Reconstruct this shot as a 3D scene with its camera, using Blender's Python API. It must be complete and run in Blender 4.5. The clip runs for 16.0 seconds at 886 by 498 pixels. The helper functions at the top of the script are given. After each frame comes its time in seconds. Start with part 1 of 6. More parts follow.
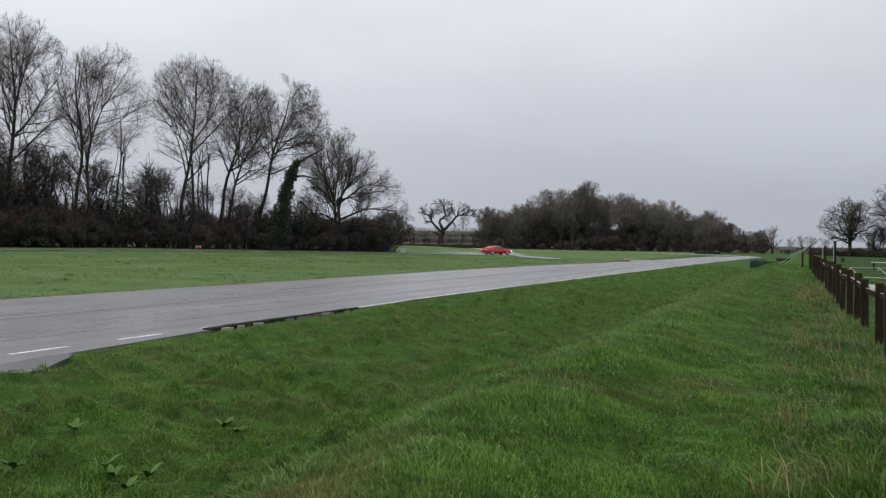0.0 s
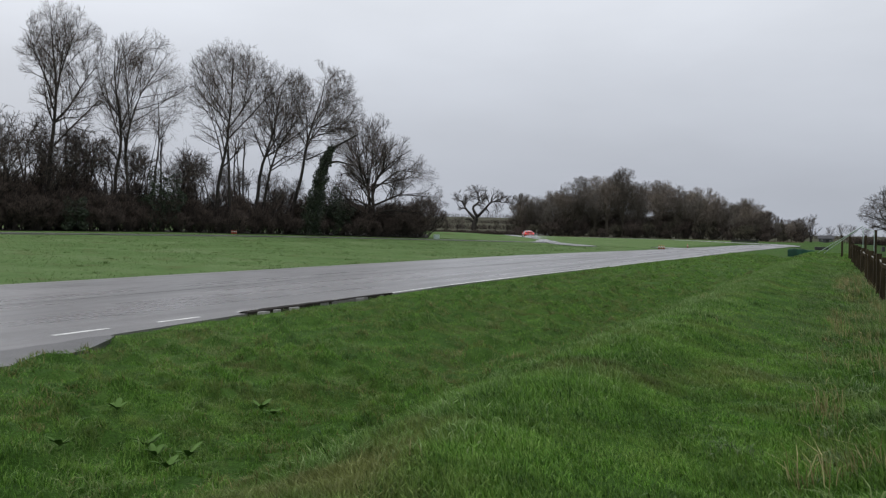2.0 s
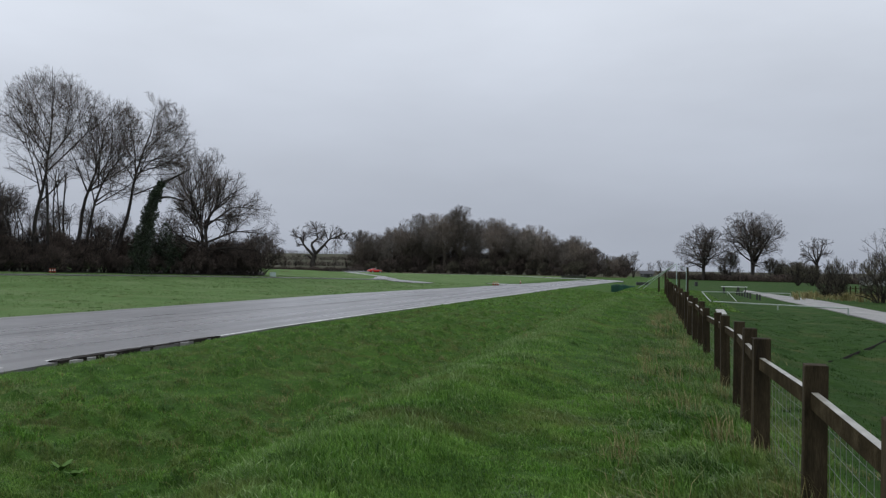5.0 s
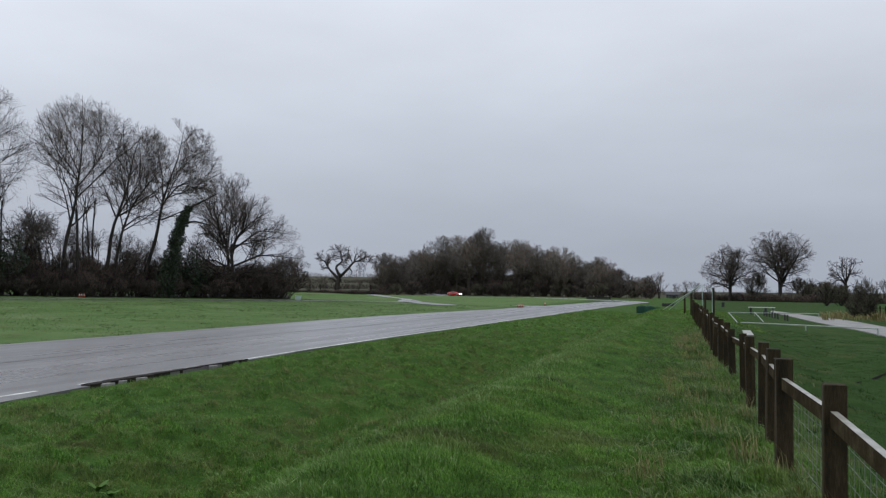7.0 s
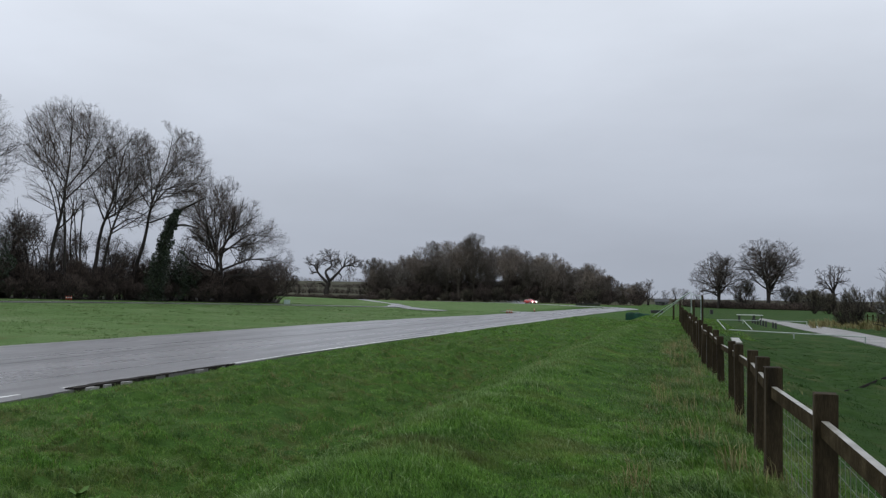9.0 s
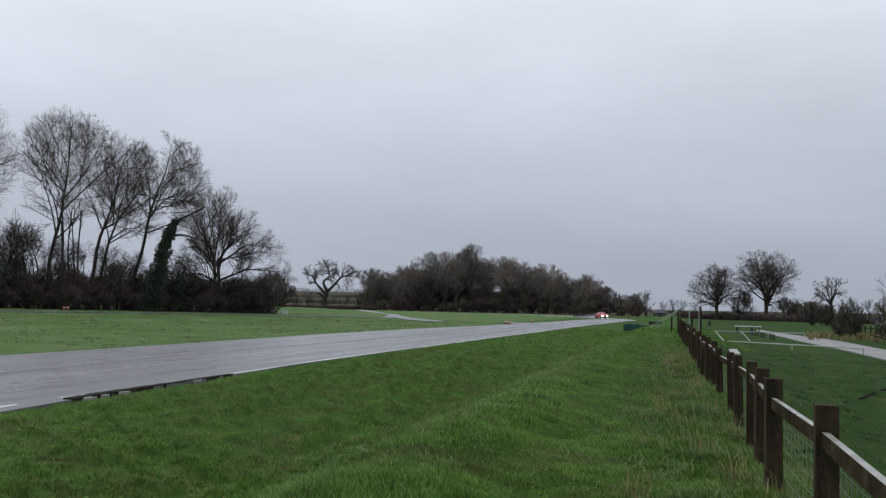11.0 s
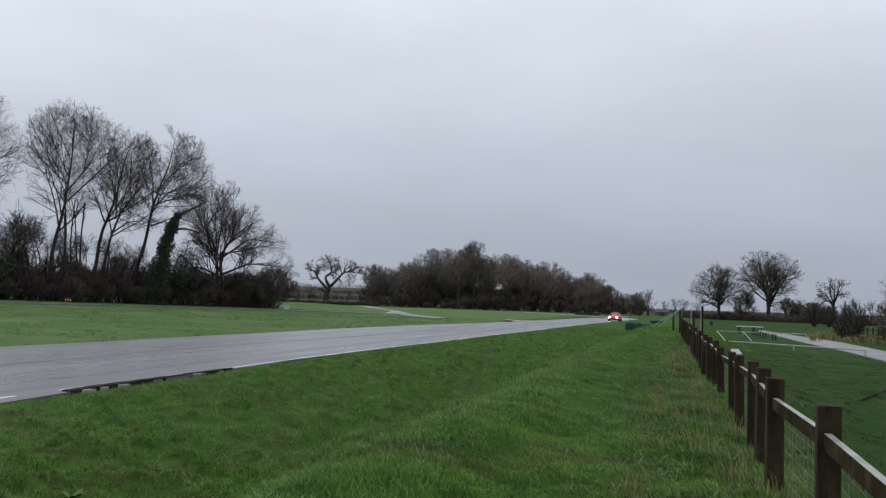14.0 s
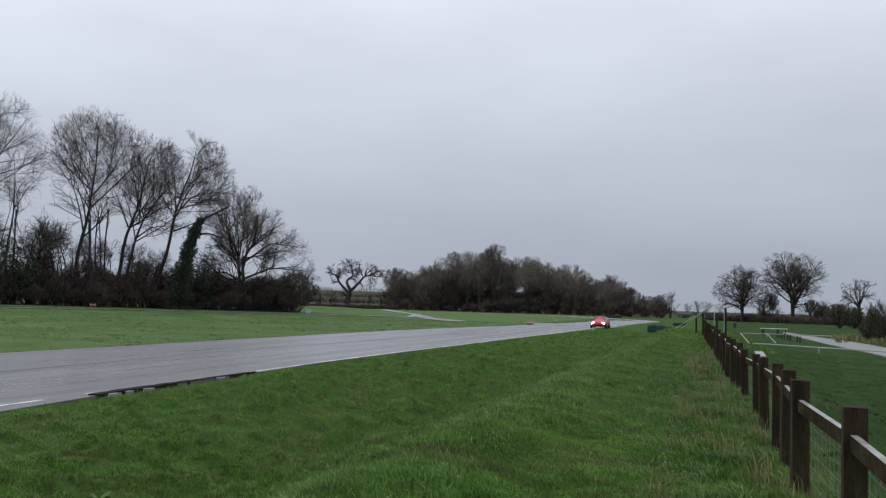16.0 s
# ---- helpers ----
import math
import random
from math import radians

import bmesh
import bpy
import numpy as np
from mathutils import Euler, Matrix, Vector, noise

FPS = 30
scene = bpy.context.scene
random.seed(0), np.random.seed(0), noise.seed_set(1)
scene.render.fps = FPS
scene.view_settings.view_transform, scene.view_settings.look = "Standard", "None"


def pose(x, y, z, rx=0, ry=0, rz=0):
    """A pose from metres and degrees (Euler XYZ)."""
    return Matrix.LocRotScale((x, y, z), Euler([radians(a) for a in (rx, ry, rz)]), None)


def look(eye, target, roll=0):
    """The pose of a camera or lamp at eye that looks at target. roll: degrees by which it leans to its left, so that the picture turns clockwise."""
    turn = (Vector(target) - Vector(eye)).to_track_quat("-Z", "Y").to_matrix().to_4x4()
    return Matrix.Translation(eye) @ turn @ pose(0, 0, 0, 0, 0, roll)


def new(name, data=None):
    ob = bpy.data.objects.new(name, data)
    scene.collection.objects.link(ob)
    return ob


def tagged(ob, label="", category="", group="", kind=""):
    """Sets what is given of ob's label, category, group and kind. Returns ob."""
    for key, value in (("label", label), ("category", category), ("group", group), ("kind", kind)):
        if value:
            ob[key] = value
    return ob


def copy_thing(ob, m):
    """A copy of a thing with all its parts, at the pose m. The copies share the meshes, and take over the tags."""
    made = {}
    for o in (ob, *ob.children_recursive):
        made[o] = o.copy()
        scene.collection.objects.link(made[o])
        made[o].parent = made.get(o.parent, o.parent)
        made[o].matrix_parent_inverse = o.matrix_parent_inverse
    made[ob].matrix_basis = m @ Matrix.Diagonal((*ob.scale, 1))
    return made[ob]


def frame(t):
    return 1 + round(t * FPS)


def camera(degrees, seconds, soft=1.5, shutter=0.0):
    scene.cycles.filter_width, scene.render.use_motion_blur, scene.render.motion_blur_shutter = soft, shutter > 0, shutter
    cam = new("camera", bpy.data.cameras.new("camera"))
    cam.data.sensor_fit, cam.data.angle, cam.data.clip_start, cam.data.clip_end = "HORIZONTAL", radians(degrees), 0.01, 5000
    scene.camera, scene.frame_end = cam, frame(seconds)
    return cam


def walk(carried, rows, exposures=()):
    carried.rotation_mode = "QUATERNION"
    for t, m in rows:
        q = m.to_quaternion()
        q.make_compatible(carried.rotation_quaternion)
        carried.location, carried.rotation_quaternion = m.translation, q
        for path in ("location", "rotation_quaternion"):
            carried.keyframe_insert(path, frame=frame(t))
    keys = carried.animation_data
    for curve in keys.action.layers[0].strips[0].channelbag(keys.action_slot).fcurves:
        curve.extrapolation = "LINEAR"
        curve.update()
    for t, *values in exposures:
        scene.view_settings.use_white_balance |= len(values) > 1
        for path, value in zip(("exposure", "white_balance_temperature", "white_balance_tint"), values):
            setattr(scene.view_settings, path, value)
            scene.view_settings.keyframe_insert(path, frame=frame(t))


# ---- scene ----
cam = camera(54.32, 16.0, soft=1.3)
EYE = Vector((0.0, 0.0, 2.2))
# seconds, yaw, pitch, roll and small sways of the held phone
PATH = [
    (0, 7.63, -0.42, -0.64, -0.193, 0.132, -0.130), (0.5, 7.43, -0.44, -0.65, -0.194, 0.114, -0.134),
    (1, 7.32, -0.72, -1.04, -0.172, 0.095, -0.132), (1.5, 8.36, -1.24, -1.25, -0.152, 0.144, -0.123),
    (2, 9.84, -1.36, -1.01, -0.206, 0.070, -0.131), (2.5, 9.07, -0.78, -1.59, -0.171, 0.095, -0.136),
    (3, 8.88, 0.02, -1.87, -0.191, 0.117, -0.137), (3.5, 7.45, 0.88, -1.61, -0.198, 0.065, -0.082),
    (4, 2.25, 0.96, -1.80, -0.121, 0.033, -0.004), (4.2, 0.42, 0.86, -2.02, -0.050, 0.123, -0.001),
    (6.3, -1.12, 2.68, -0.42, 0.046, 0.022, -0.001), (6.5, -0.00, 2.85, -0.40, 0.031, -0.019, 0.005),
    (7, 0.84, 2.67, -0.45, 0.004, -0.084, 0.010), (7.5, 0.78, 2.47, -0.77, 0.021, -0.005, 0.006),
    (8, 0.43, 2.85, -0.80, 0.026, 0.027, 0.007), (8.5, 0.23, 2.92, -0.80, 0.028, 0.022, 0.008),
    (11, 0.00, 3.74, -1.00, 0.001, -0.004, 0.007), (11.5, 0.09, 3.73, -1.04, 0.006, 0.012, 0.004),
    (12, 0.70, 4.36, -1.50, 0.019, 0.046, -0.000), (12.5, 0.51, 4.57, -1.47, 0.044, 0.107, -0.006),
    (13, 0.02, 4.19, -1.37, 0.040, 0.083, -0.011), (13.5, 0.17, 3.77, -1.38, 0.044, 0.100, -0.010),
    (14, 0.13, 3.53, -1.66, 0.027, 0.073, -0.006), (14.5, 0.07, 3.12, -1.92, 0.023, 0.059, -0.014),
    (15, 0.17, 2.77, -1.96, 0.038, 0.097, -0.013), (15.5, 0.47, 3.16, -1.78, 0.030, 0.095, -0.014),
    (16, 1.52, 3.71, -1.40, 0.014, 0.040, -0.009),
]
walk(cam, [(t, pose(EYE.x + dx, EYE.y + dy, EYE.z + dz, 90 + p, r, y)) for t, y, p, r, dx, dy, dz in PATH],
     exposures=[(0, 0.16, 6600, 10), (3.2, 0.14, 6600, 10), (4.2, 0.02, 6350, 10), (16, 0.0, 6300, 10)])

# ---- sky and light ----
world = bpy.data.worlds.new("overcast_sky")
scene.world = world
world.use_nodes = True
wn, wl = world.node_tree.nodes, world.node_tree.links
wn.clear()
w_out = wn.new("ShaderNodeOutputWorld")
w_bg = wn.new("ShaderNodeBackground")
w_sky = wn.new("ShaderNodeTexSky")
w_sky.sky_type, w_sky.sun_disc = "NISHITA", False
w_sky.sun_elevation, w_sky.sun_rotation = radians(32), radians(-70)
w_sky.dust_density, w_sky.air_density = 4.0, 1.5
w_gain = wn.new("ShaderNodeVectorMath")
w_gain.operation = "SCALE"
w_gain.inputs["Scale"].default_value = 0.06
wl.new(w_sky.outputs[0], w_gain.inputs[0])
# cloud deck: brighter towards the zenith and towards the veiled sun, with soft streaks
w_co = wn.new("ShaderNodeTexCoord")
w_sep = wn.new("ShaderNodeSeparateXYZ")
wl.new(w_co.outputs["Generated"], w_sep.inputs[0])
w_ramp = wn.new("ShaderNodeValToRGB")
for e, (p, c) in zip((w_ramp.color_ramp.elements[0], w_ramp.color_ramp.elements[1]),
                     ((0.0, (0.395, 0.428, 0.492, 1)), (1.0, (1.05, 1.09, 1.16, 1)))):
    e.position, e.color = p, c
for p, c in ((0.07, (0.435, 0.47, 0.54, 1)), (0.17, (0.555, 0.592, 0.665, 1)), (0.34, (0.80, 0.84, 0.91, 1))):
    w_ramp.color_ramp.elements.new(p).color = c
wl.new(w_sep.outputs["Z"], w_ramp.inputs[0])
w_map = wn.new("ShaderNodeMapping")
w_map.inputs["Scale"].default_value = (1.6, 1.6, 5.0)
w_map.inputs["Rotation"].default_value = (0.15, 0.1, 0.4)
wl.new(w_co.outputs["Generated"], w_map.inputs[0])
w_noise = wn.new("ShaderNodeTexNoise")
w_noise.inputs["Scale"].default_value = 2.0
w_noise.inputs["Detail"].default_value = 5.0
w_noise.inputs["Roughness"].default_value = 0.5
wl.new(w_map.outputs[0], w_noise.inputs["Vector"])
w_side = wn.new("ShaderNodeMath")          # the veiled sun stands to the west
w_side.operation = "MULTIPLY_ADD"
w_side.inputs[1].default_value, w_side.inputs[2].default_value = -0.08, 0.88
wl.new(w_sep.outputs["X"], w_side.inputs[0])
w_cl = wn.new("ShaderNodeMath")
w_cl.operation = "MULTIPLY_ADD"
w_cl.inputs[1].default_value = 0.30
wl.new(w_noise.outputs[0], w_cl.inputs[0])
wl.new(w_side.outputs[0], w_cl.inputs[2])
w_mul = wn.new("ShaderNodeVectorMath")
w_mul.operation = "SCALE"
wl.new(w_ramp.outputs[0], w_mul.inputs[0])
wl.new(w_cl.outputs[0], w_mul.inputs["Scale"])
w_mix = wn.new("ShaderNodeMix")
w_mix.data_type = "RGBA"
w_mix.inputs[0].default_value = 0.93
wl.new(w_gain.outputs[0], w_mix.inputs[6])
wl.new(w_mul.outputs[0], w_mix.inputs[7])
wl.new(w_mix.outputs[2], w_bg.inputs[0])
w_bg.inputs[1].default_value = 1.0
wl.new(w_bg.outputs[0], w_out.inputs[0])

sun = new("veiled_sun", bpy.data.lights.new("veiled_sun", "SUN"))
sun.data.energy, sun.data.angle, sun.data.color = 0.55, radians(40), (1.0, 0.98, 0.95)
sun.matrix_world = look((-60, 25, 42), (0, 0, 0))


# ---- materials ----
def material(name, colours, scale=3.0, rough=0.8, bump=0.0, bump_scale=40.0, metal=0.0, detail=6.0, island=0.0,
             spec=0.5, fine=0.0, stretch=(1, 1, 1), rough_var=0.0, local=False):
    """A surface whose colour wanders between the colours given, with fine grain and relief."""
    m = bpy.data.materials.new(name)
    m.use_nodes = True
    n, l = m.node_tree.nodes, m.node_tree.links
    b = n["Principled BSDF"]
    co = n.new("ShaderNodeTexCoord") if local else n.new("ShaderNodeNewGeometry")
    src = co.outputs["Object"] if local else co.outputs["Position"]
    mp = n.new("ShaderNodeMapping")
    mp.inputs["Scale"].default_value = stretch
    l.new(src, mp.inputs[0])
    t = n.new("ShaderNodeTexNoise")
    t.inputs["Scale"].default_value, t.inputs["Detail"].default_value = scale, detail
    t.inputs["Roughness"].default_value = 0.6
    l.new(mp.outputs[0], t.inputs["Vector"])
    r = n.new("ShaderNodeValToRGB")
    while len(r.color_ramp.elements) < len(colours):
        r.color_ramp.elements.new(0.5)
    for i, c in enumerate(colours):
        k = i / max(1, len(colours) - 1)
        r.color_ramp.elements[i].position = 0.28 + 0.44 * k
    for i, c in enumerate(colours):
        r.color_ramp.elements[i].color = (*c, 1)
    fac = t.outputs[0]
    if island:
        g = n.new("ShaderNodeNewGeometry")
        ma = n.new("ShaderNodeMath")
        ma.operation = "MULTIPLY_ADD"
        ma.inputs[1].default_value = island
        l.new(g.outputs["Random Per Island"], ma.inputs[0])
        sb = n.new("ShaderNodeMath")
        sb.operation = "SUBTRACT"
        sb.inputs[1].default_value = island / 2
        l.new(t.outputs[0], sb.inputs[0])
        l.new(sb.outputs[0], ma.inputs[2])
        fac = ma.outputs[0]
    l.new(fac, r.inputs[0])
    col = r.outputs[0]
    if fine:
        t2 = n.new("ShaderNodeTexNoise")
        t2.inputs["Scale"].default_value, t2.inputs["Detail"].default_value = scale * 14, 4
        l.new(mp.outputs[0], t2.inputs["Vector"])
        mr = n.new("ShaderNodeMapRange")
        mr.inputs[1].default_value, mr.inputs[2].default_value = 0.3, 0.7
        mr.inputs[3].default_value, mr.inputs[4].default_value = 1 - fine, 1 + fine
        l.new(t2.outputs[0], mr.inputs[0])
        sc = n.new("ShaderNodeVectorMath")
        sc.operation = "SCALE"
        l.new(col, sc.inputs[0])
        l.new(mr.outputs[0], sc.inputs["Scale"])
        col = sc.outputs[0]
    l.new(col, b.inputs["Base Color"])
    b.inputs["Roughness"].default_value, b.inputs["Metallic"].default_value = rough, metal
    b.inputs["Specular IOR Level"].default_value = spec
    if rough_var:
        rr = n.new("ShaderNodeMapRange")
        rr.inputs[1].default_value, rr.inputs[2].default_value = 0.3, 0.7
        rr.inputs[3].default_value, rr.inputs[4].default_value = rough - rough_var, rough + rough_var
        l.new(t.outputs[0], rr.inputs[0])
        l.new(rr.outputs[0], b.inputs["Roughness"])
    if bump:
        tb = n.new("ShaderNodeTexNoise")
        tb.inputs["Scale"].default_value, tb.inputs["Detail"].default_value = bump_scale, 5
        l.new(mp.outputs[0], tb.inputs["Vector"])
        bp = n.new("ShaderNodeBump")
        bp.inputs["Strength"].default_value, bp.inputs["Distance"].default_value = 1.0, bump
        l.new(tb.outputs[0], bp.inputs["Height"])
        l.new(bp.outputs[0], b.inputs["Normal"])
    return m


def grass_ground():
    """Rough winter turf: patches metres wide, tussocks, and a straw-coloured thatch in places."""
    m = bpy.data.materials.new("turf")
    m.use_nodes = True
    n, l = m.node_tree.nodes, m.node_tree.links
    b = n["Principled BSDF"]
    g = n.new("ShaderNodeNewGeometry")

    def noise_of(scale, detail=5.0, rough=0.6):
        t = n.new("ShaderNodeTexNoise")
        t.inputs["Scale"].default_value, t.inputs["Detail"].default_value, t.inputs["Roughness"].default_value = scale, detail, rough
        l.new(g.outputs["Position"], t.inputs["Vector"])
        return t.outputs[0]

    def ramp(src, *stops):
        r = n.new("ShaderNodeValToRGB")
        while len(r.color_ramp.elements) < len(stops):
            r.color_ramp.elements.new(0.5)
        for i, (p, c) in enumerate(stops):
            r.color_ramp.elements[i].position = p
        for i, (p, c) in enumerate(stops):
            r.color_ramp.elements[i].color = (*c, 1)
        l.new(src, r.inputs[0])
        return r.outputs[0]

    def mix(fac, a, c, mode="MIX"):
        x = n.new("ShaderNodeMix")
        x.data_type, x.blend_type = "RGBA", mode
        if isinstance(fac, float):
            x.inputs[0].default_value = fac
        else:
            l.new(fac, x.inputs[0])
        l.new(a, x.inputs[6])
        l.new(c, x.inputs[7])
        return x.outputs[2]

    broad = ramp(noise_of(0.22, 4), (0.35, (0.033, 0.079, 0.011)), (0.65, (0.056, 0.118, 0.020)))
    tuss = ramp(noise_of(2.6, 6), (0.32, (0.018, 0.045, 0.008)), (0.5, (0.042, 0.095, 0.015)), (0.68, (0.073, 0.138, 0.029)))
    straw = ramp(noise_of(6.0, 4), (0.3, (0.055, 0.064, 0.018)), (0.7, (0.125, 0.11, 0.045)))
    patch = ramp(noise_of(0.55, 6, 0.65), (0.53, (0, 0, 0)), (0.68, (0.6, 0.6, 0.6)))
    grain = ramp(noise_of(38.0, 3), (0.25, (0.5, 0.5, 0.5)), (0.75, (1.45, 1.45, 1.45)))
    c = mix(0.5, broad, tuss)
    # the sown field beyond the course is a brighter, yellower green than the rough pasture
    dot = n.new("ShaderNodeVectorMath")
    dot.operation = "DOT_PRODUCT"
    dot.inputs[1].default_value = (math.cos(math.atan(0.27)), -math.sin(math.atan(0.27)), 0)
    l.new(g.outputs["Position"], dot.inputs[0])
    side = n.new("ShaderNodeMapRange")
    side.inputs[1].default_value, side.inputs[2].default_value = -20.0, -24.0
    l.new(dot.outputs["Value"], side.inputs[0])
    sown = ramp(noise_of(0.16, 10, 0.72), (0.3, (0.062, 0.120, 0.030)), (0.5, (0.095, 0.160, 0.050)), (0.7, (0.150, 0.205, 0.090)))
    sep = n.new("ShaderNodeSeparateXYZ")
    l.new(g.outputs["Position"], sep.inputs[0])
    reach = n.new("ShaderNodeMapRange")
    reach.inputs[1].default_value, reach.inputs[2].default_value = 255.0, 275.0
    reach.inputs[3].default_value, reach.inputs[4].default_value = 1.0, 0.0
    l.new(sep.outputs["Y"], reach.inputs[0])
    both = n.new("ShaderNodeMath")
    both.operation = "MULTIPLY"
    l.new(side.outputs[0], both.inputs[0])
    l.new(reach.outputs[0], both.inputs[1])
    c = mix(both.outputs[0], c, sown)
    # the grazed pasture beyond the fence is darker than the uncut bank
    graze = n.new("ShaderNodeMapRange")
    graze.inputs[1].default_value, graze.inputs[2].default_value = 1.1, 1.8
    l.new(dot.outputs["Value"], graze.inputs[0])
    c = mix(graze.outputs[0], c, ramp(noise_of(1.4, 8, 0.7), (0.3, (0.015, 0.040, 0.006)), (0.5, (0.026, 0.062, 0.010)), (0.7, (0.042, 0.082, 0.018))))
    # old stubble on the far slope
    beyond = n.new("ShaderNodeMapRange")
    beyond.inputs[1].default_value, beyond.inputs[2].default_value = 285.0, 310.0
    l.new(sep.outputs["Y"], beyond.inputs[0])
    stubble = ramp(noise_of(0.06, 5), (0.3, (0.040, 0.044, 0.026)), (0.7, (0.072, 0.068, 0.044)))
    c = mix(beyond.outputs[0], c, stubble)
    c = mix(patch, c, straw)
    c = mix(1.0, c, grain, "MULTIPLY")
    l.new(c, b.inputs["Base Color"])
    b.inputs["Roughness"].default_value = 0.9
    b.inputs["Specular IOR Level"].default_value = 0.08
    bp = n.new("ShaderNodeBump")
    bp.inputs["Strength"].default_value, bp.inputs["Distance"].default_value = 1.0, 0.06
    l.new(noise_of(9.0, 6, 0.7), bp.inputs["Height"])
    l.new(bp.outputs[0], b.inputs["Normal"])
    return m


def road_surface():
    """Old wet asphalt: long drying streaks along the course, seams, patches and fine stone grain."""
    m = bpy.data.materials.new("wet_asphalt")
    m.use_nodes = True
    n, l = m.node_tree.nodes, m.node_tree.links
    b = n["Principled BSDF"]
    g = n.new("ShaderNodeNewGeometry")
    turn = n.new("ShaderNodeMapping")
    turn.inputs["Rotation"].default_value = (0, 0, math.atan(0.27))
    l.new(g.outputs["Position"], turn.inputs[0])

    def noise_of(scale, stretch, detail=4.0):
        mp = n.new("ShaderNodeMapping")
        mp.inputs["Scale"].default_value = stretch
        l.new(turn.outputs[0], mp.inputs[0])
        t = n.new("ShaderNodeTexNoise")
        t.inputs["Scale"].default_value, t.inputs["Detail"].default_value = scale, detail
        l.new(mp.outputs[0], t.inputs["Vector"])
        return t.outputs[0]

    def span(src, lo, hi, a, c):
        r = n.new("ShaderNodeMapRange")
        r.inputs[1].default_value, r.inputs[2].default_value, r.inputs[3].default_value, r.inputs[4].default_value = lo, hi, a, c
        l.new(src, r.inputs[0])
        return r.outputs[0]

    def times_(a, c):
        x = n.new("ShaderNodeMath")
        x.operation = "MULTIPLY"
        l.new(a, x.inputs[0])
        l.new(c, x.inputs[1])
        return x.outputs[0]

    streak = noise_of(1.0, (0.9, 0.02, 1))
    patch = noise_of(0.5, (1, 0.4, 1))
    grain = noise_of(70.0, (1, 1, 1), 2.0)
    seam = span(noise_of(1.0, (2.2, 0.004, 1), 1.0), 0.60, 0.66, 1.0, 0.55)
    mottle = noise_of(1.1, (1, 0.12, 1), 7.0)
    worn = times_(span(patch, 0.3, 0.7, 0.78, 1.2), span(mottle, 0.3, 0.7, 0.86, 1.14))
    k = times_(times_(span(streak, 0.3, 0.7, 0.78, 1.20), worn), times_(span(grain, 0.3, 0.7, 0.7, 1.3), seam))
    sc = n.new("ShaderNodeVectorMath")
    sc.operation = "SCALE"
    sc.inputs[0].default_value = (0.145, 0.137, 0.139)
    l.new(k, sc.inputs["Scale"])
    l.new(sc.outputs[0], b.inputs["Base Color"])
    l.new(times_(span(mottle, 0.3, 0.7, 1.12, 0.85), span(streak, 0.35, 0.65, 0.42, 0.25)), b.inputs["Roughness"])
    b.inputs["Specular IOR Level"].default_value = 0.6
    bp = n.new("ShaderNodeBump")
    bp.inputs["Strength"].default_value, bp.inputs["Distance"].default_value = 0.7, 0.004
    l.new(noise_of(55.0, (1, 1, 1), 3.0), bp.inputs["Height"])
    l.new(bp.outputs[0], b.inputs["Normal"])
    return m


M_TURF = grass_ground()
def turf_blades():
    """Living blades whose green wanders by the metre and goes to straw and dark tussocks in patches."""
    m = material("grass_blades", [(0.032, 0.086, 0.009), (0.068, 0.166, 0.016), (0.104, 0.228, 0.026), (0.148, 0.254, 0.048)], 0.9, 0.55, island=0.55, spec=0.2)
    n, l = m.node_tree.nodes, m.node_tree.links
    b = n["Principled BSDF"]
    g = n.new("ShaderNodeNewGeometry")
    green = b.inputs["Base Color"].links[0].from_socket

    def field(scale, lo, hi, a, c, rough=0.6):
        t = n.new("ShaderNodeTexNoise")
        t.inputs["Scale"].default_value, t.inputs["Detail"].default_value, t.inputs["Roughness"].default_value = scale, 6, rough
        l.new(g.outputs["Position"], t.inputs["Vector"])
        r = n.new("ShaderNodeMapRange")
        r.inputs[1].default_value, r.inputs[2].default_value, r.inputs[3].default_value, r.inputs[4].default_value = lo, hi, a, c
        l.new(t.outputs[0], r.inputs[0])
        return r.outputs[0]

    mx = n.new("ShaderNodeMix")
    mx.data_type = "RGBA"
    l.new(field(0.62, 0.50, 0.68, 0.0, 0.85), mx.inputs[0])
    l.new(green, mx.inputs[6])
    mx.inputs[7].default_value = (0.130, 0.136, 0.044, 1)
    sc = n.new("ShaderNodeVectorMath")
    sc.operation = "SCALE"
    l.new(mx.outputs[2], sc.inputs[0])
    l.new(field(1.3, 0.32, 0.66, 0.55, 1.38, 0.7), sc.inputs["Scale"])
    l.new(sc.outputs[0], b.inputs["Base Color"])
    return m


M_BLADE = turf_blades()
M_STRAW = material("dead_grass", [(0.13, 0.115, 0.045), (0.21, 0.185, 0.075), (0.32, 0.285, 0.14)], 2.0, 0.8, island=0.6, spec=0.15)
M_WEED = material("broad_weed_leaves", [(0.060, 0.120, 0.026), (0.110, 0.190, 0.052)], 6.0, 0.8, island=0.5, spec=0.1)
M_ROAD = road_surface()
M_GRAVEL = material("pale_gravel", [(0.17, 0.165, 0.16), (0.24, 0.235, 0.225), (0.31, 0.30, 0.285)], 0.7, 0.7, bump=0.01, bump_scale=25, fine=0.2)
M_LINE = material("worn_white_paint", [(0.30, 0.30, 0.29), (0.72, 0.72, 0.70), (0.8, 0.8, 0.78)], 5.0, 0.5)
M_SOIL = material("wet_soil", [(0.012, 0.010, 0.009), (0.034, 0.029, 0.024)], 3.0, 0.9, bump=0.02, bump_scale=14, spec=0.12)
